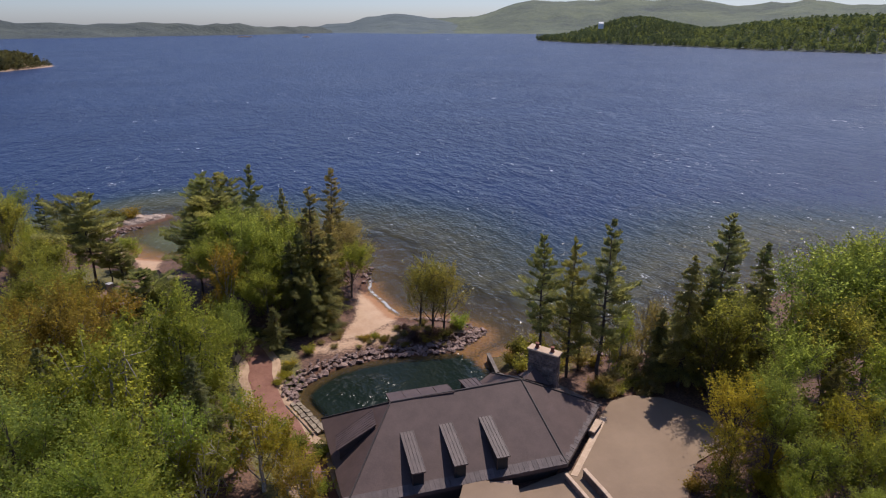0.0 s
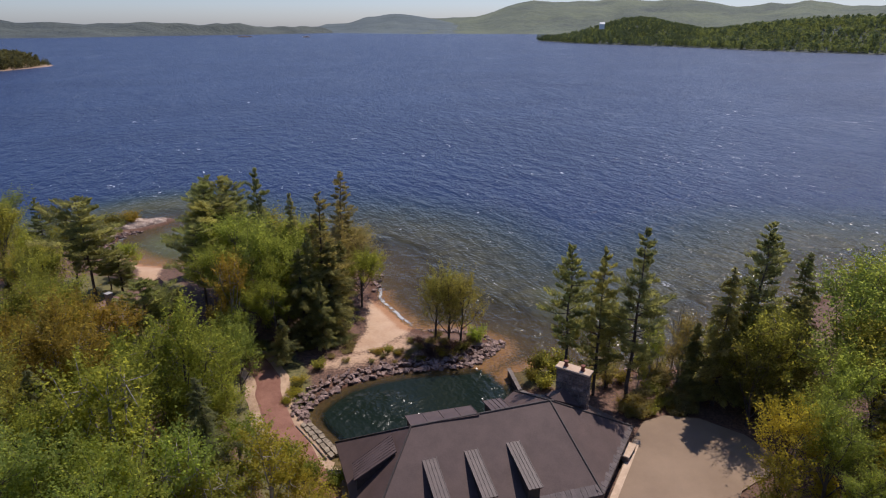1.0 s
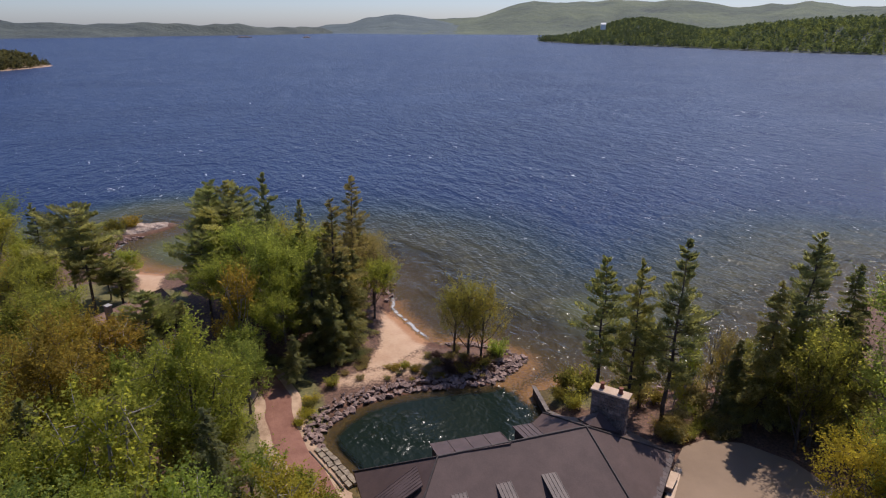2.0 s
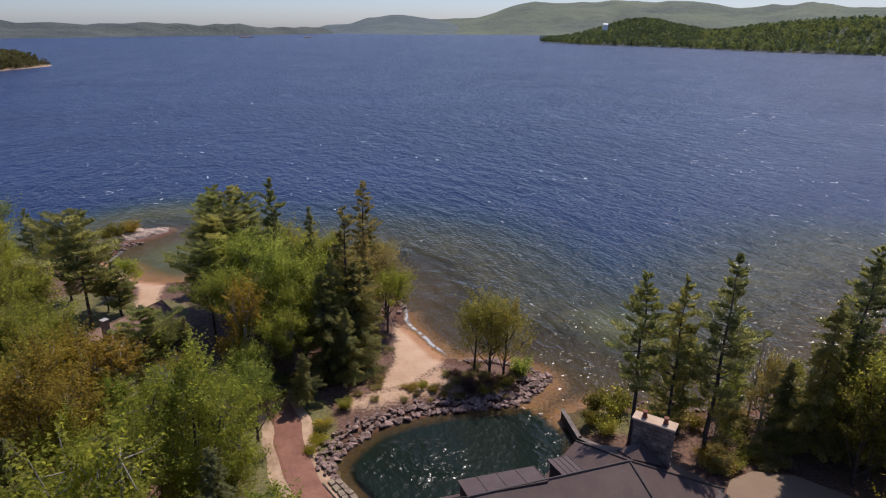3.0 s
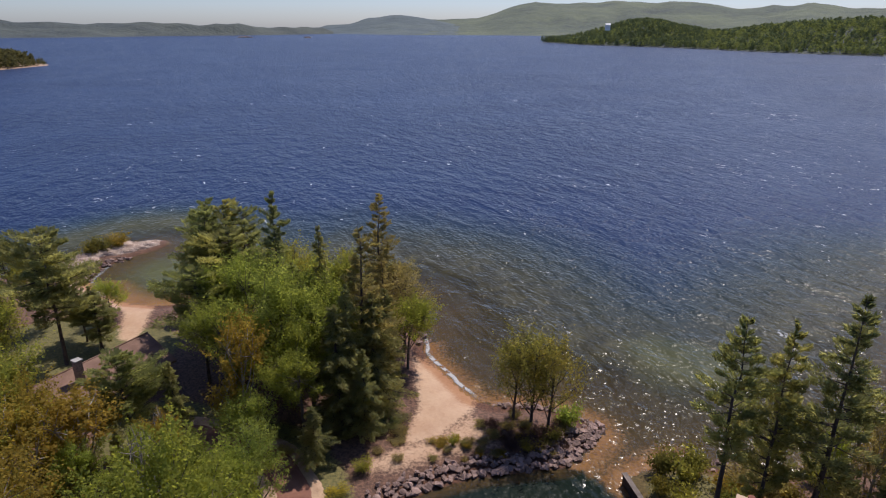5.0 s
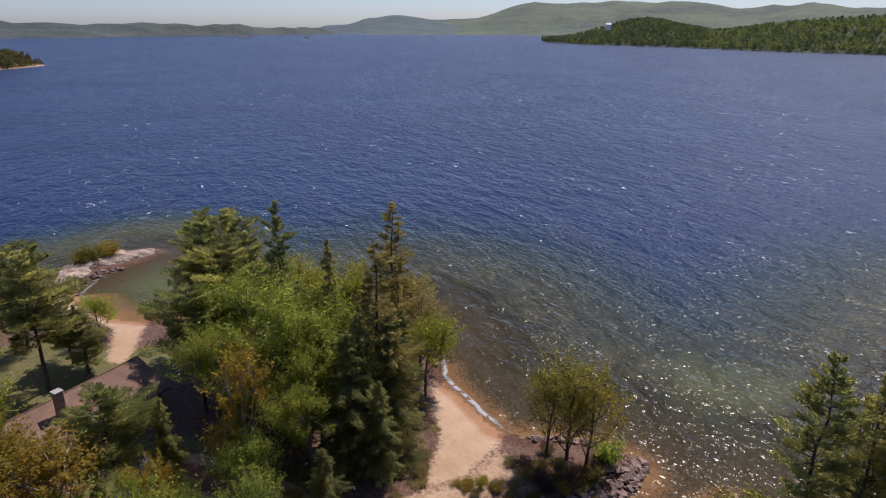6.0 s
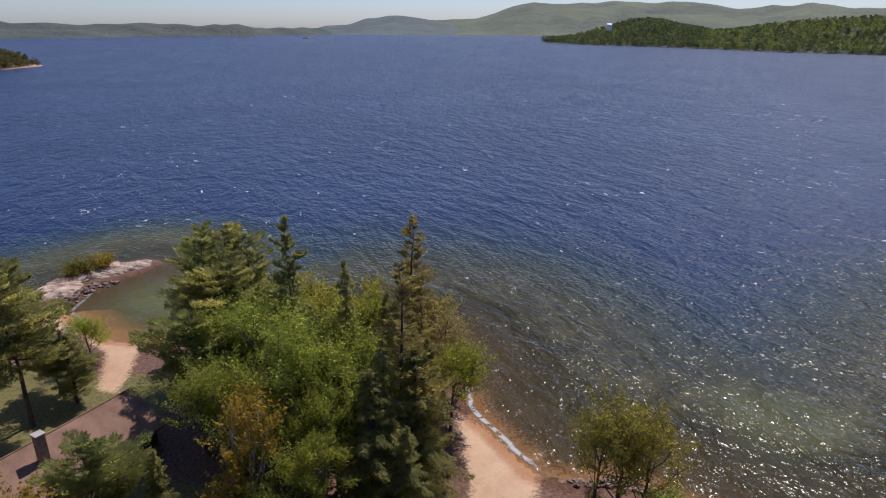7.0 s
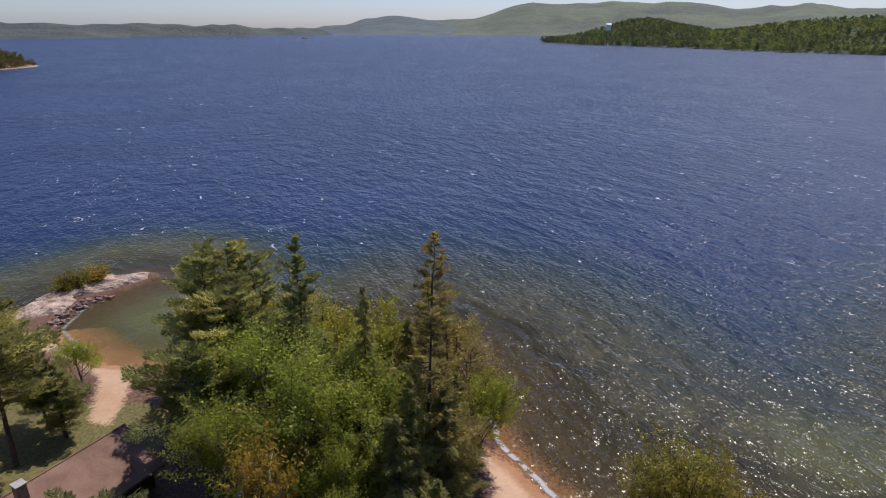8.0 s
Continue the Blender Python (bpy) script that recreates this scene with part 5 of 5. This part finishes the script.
horizon_hills("backdrop", [(-6, 2700, 4650, 20), (-3.1, 2690, 4650, 78), (-0.9, 2680, 4650, 82), (1.3, 2680, 4650, 88), (2.5, 2670, 4650, 114), (3.9, 2670, 4650, 155), (5.1, 2660, 4650, 180), (6.3, 2600, 4650, 194), (8, 2600, 4650, 183),
                           (9.2, 2600, 4650, 186), (11.5, 2600, 4650, 188), (12.4, 2600, 4650, 198), (14.2, 2600, 4650, 193), (16.2, 2600, 4650, 184), (17.3, 2600, 4650, 194), (19.9, 2600, 4650, 181), (21, 2600, 4650, 163), (22.4, 2600, 4650, 143),
                           (23.8, 2600, 4650, 150), (24.8, 2600, 4650, 169), (25.8, 2600, 4650, 155), (27.3, 2600, 4650, 174), (28.9, 2600, 4650, 160), (30, 2600, 4650, 140), (32, 2600, 4650, 141), (40, 2600, 4650, 180), (60, 2600, 4500, 150)], M_HILLFAR, "distant green wooded hills beyond the lake", 3)
horizon_hills("backdrop_middle", [(-13.5, 3100, 4100, 10), (-11.9, 3100, 4200, 38), (-9.7, 3000, 4200, 47), (-8.3, 2900, 4200, 82), (-7.3, 2850, 4200, 89), (-5.8, 2800, 4200, 102), (-4.1, 2750, 4200, 92), (-3.1, 2720, 4200, 80), (-0.9, 2690, 4100, 52), (1.5, 2680, 4000, 30)], M_HILLHAZE, "low wooded hill across the lake", 5)
horizon_hills("backdrop_west", [(-70, 1700, 2500, 60), (-45, 1900, 2550, 52), (-35.6, 2150, 2600, 49), (-34.8, 2160, 2600, 41), (-33.7, 2165, 2600, 45), (-31.4, 2170, 2600, 40), (-30.3, 2180, 2600, 36), (-29.4, 2220, 2600, 41), (-28.7, 2250, 2600, 39),
                                (-26.3, 2350, 2600, 47), (-24.7, 2400, 2610, 40), (-23.9, 2410, 2620, 43), (-22, 2480, 2640, 37), (-20.6, 2520, 2660, 45), (-20, 2530, 2680, 38), (-18.9, 2560, 2700, 42), (-17.5, 2600, 2750, 30), (-12.2, 3000, 3150, 28), (-11.2, 3100, 3200, 12)], M_HILL, "long low wooded shore across the lake", 8)


def land_patch(name, shore, rise, bounds, step, mat, label, category):
    """A low far piece of land inside a shoreline, its height given by rise(x, y, distance from the shore)."""
    gx, gy = np.meshgrid(np.arange(bounds[0], bounds[1], step), np.arange(bounds[2], bounds[3], step))
    gs = np.where(inside(shore, gx, gy), 1.0, -1.0) * line_distance(shore, gx, gy)
    gz = np.where(gs > 0, rise(gx, gy, gs), -2.5)
    ny, nx = gx.shape
    near = gs > -1.2 * step
    hf = [(j * nx + i, j * nx + i + 1, (j + 1) * nx + i + 1, (j + 1) * nx + i) for j in range(ny - 1) for i in range(nx - 1) if near[j:j + 2, i:i + 2].any()]
    used = sorted({i for f in hf for i in f})
    index = {i: k for k, i in enumerate(used)}
    hv = np.stack([gx, gy, gz], -1).reshape(-1, 3)[used]
    me = mesh(name, hv, [tuple(index[i] for i in f) for f in hf], [mat])
    me.shade_smooth()
    return tagged(new(name, me), label, category, kind="structure")


def far_woods(name, xs, ys, zs, tall, mat, label, seed, conical=0.92):
    """Many small far trees in one object: each a ragged cone or dome of small leaf masses."""
    rng = np.random.default_rng(seed)
    quads = []
    for x, y, z, h in zip(xs, ys, zs, np.broadcast_to(tall, len(xs))):
        h = h * rng.uniform(0.7, 1.25)
        m = 40
        t = rng.uniform(0, 1, m)
        a = rng.uniform(0, 6.283, m)
        r = h * 0.30 * np.sqrt(1 - t * conical) * rng.uniform(0.4, 1.1, m)
        c = np.stack([x + np.cos(a) * r, y + np.sin(a) * r, z + h * (0.10 + 0.88 * t)], -1)
        quads.append(leaf_quads(rng, c, h * 0.115, 0.3))
    ob = new(name, soup(name, np.concatenate(quads), mat))
    return tagged(ob, label, "woods", kind="stuff")


# headland: a dark conifer hump at its end, a saddle, and a brighter ridge behind
HEAD_SHORE = [(168, 1500), (235, 1262), (351, 1096), (413, 926), (476, 834), (560, 750), (760, 600), (1300, 300), (2200, 300), (2200, 1900), (400, 1750)]
HEAD_CREST = [(0.10, 2), (0.1224, 4), (0.151, 15), (0.191, 25), (0.223, 31), (0.238, 36), (0.261, 38), (0.285, 35), (0.301, 28), (0.331, 21), (0.354, 16), (0.375, 17), (0.396, 21), (0.416, 25), (0.45, 29), (0.469, 33), (0.488, 34), (0.553, 36), (0.8, 36)]


def head_rise(x, y, s):
    h = np.interp(np.arctan2(x, y), [a for a, b in HEAD_CREST], [b for a, b in HEAD_CREST])
    return 0.8 + h * smooth(s, 0, 170) ** 0.9 + 1.2 * waves(x * 0.02, y * 0.02) * smooth(s, 5, 60)


land_patch("headland", HEAD_SHORE, head_rise, (130, 1300, 320, 1750), 12.0, M_HILL, "low wooded headland running into the lake", "headland")
rng = np.random.default_rng(5)
px, py = rng.uniform(130, 900, 60000), rng.uniform(560, 1700, 60000)
ps = np.where(inside(HEAD_SHORE, px, py), 1.0, -1.0) * line_distance(HEAD_SHORE, px, py)
keep = (ps > 1) & (ps < 260) & (np.arctan2(px, py) < 0.66)
px, py, ps = px[keep][:9500], py[keep][:9500], ps[keep][:9500]
pz = head_rise(px, py, ps)
dark = rng.uniform(0, 1, len(px)) < np.where(np.arctan2(px, py) < 0.34, 0.62, 0.30)
far_woods("headland_woods", px[~dark], py[~dark], pz[~dark], 9.0, F_FAR, "mixed green woods covering the headland", 1, 0.8)
far_woods("headland_conifers", px[dark], py[dark], pz[dark], 11.5, F_FARDARK, "dark conifers among the headland woods", 2, 0.97)

# wooded island tip
ISLE = [(-361, 564), (-357, 540), (-357, 515), (-360, 490), (-385, 452), (-440, 430), (-560, 440), (-560, 640), (-430, 612), (-380, 585)]


def isle_rise(x, y, s):
    return 0.3 + 2.6 * smooth(s, 1, 25)


land_patch("island", ISLE, isle_rise, (-580, -340, 410, 660), 5.0, M_VERGE, "small wooded island with a pale sandy edge", "island")
ix, iy = rng.uniform(-470, -352, 5000), rng.uniform(430, 640, 5000)
i_s = np.where(inside(ISLE, ix, iy), 1.0, -1.0) * line_distance(ISLE, ix, iy)
keep = i_s > 2.5
ix, iy, i_s = ix[keep][:1500], iy[keep][:1500], i_s[keep][:1500]
far_woods("island_woods", ix, iy, isle_rise(ix, iy, i_s) - 0.4, 3.0 + 6.5 * smooth(np.hypot(ix + 361, iy - 564), 8, 55), F_ISLE, "thin olive-brown woods on the island", 3, 0.75)

# low rocks and a white house far across the water
for x, y, a, seed in ((-664, 1978, 22, 21), (-463, 1935, 11, 22)):
    ledge("islet", x, y, a, 7.0, 3.6, 4, seed, "low dark rocky islet far out on the lake")
far_house = thing("far_house", "white gabled house among the headland trees", "house", at=(279, 1312, 29.5))
part("wall", block((-4.5, -3, -3), (4.5, 3, 7)), far_house, M_WHITE, "white painted wall")
v, f = slab([(-5, -3.6, 6.9), (5, -3.6, 6.9), (5, 0, 10), (-5, 0, 10), (5, 3.6, 6.9), (-5, 3.6, 6.9)], [(0, 1, 2, 3), (3, 2, 4, 5)], 0.3)
part("roof", mesh("roof", v, f), far_house, M_WHITE, "pale roof")

# border slates on the front and side eaves
eave_strip(C1.lerp(FL, 0.999), C1, (-0.29, 0.957, 0.437), 0.75, 44)
eave_strip(C1, C2, (-0.75, 0.30, 0.35), 0.7, 24)
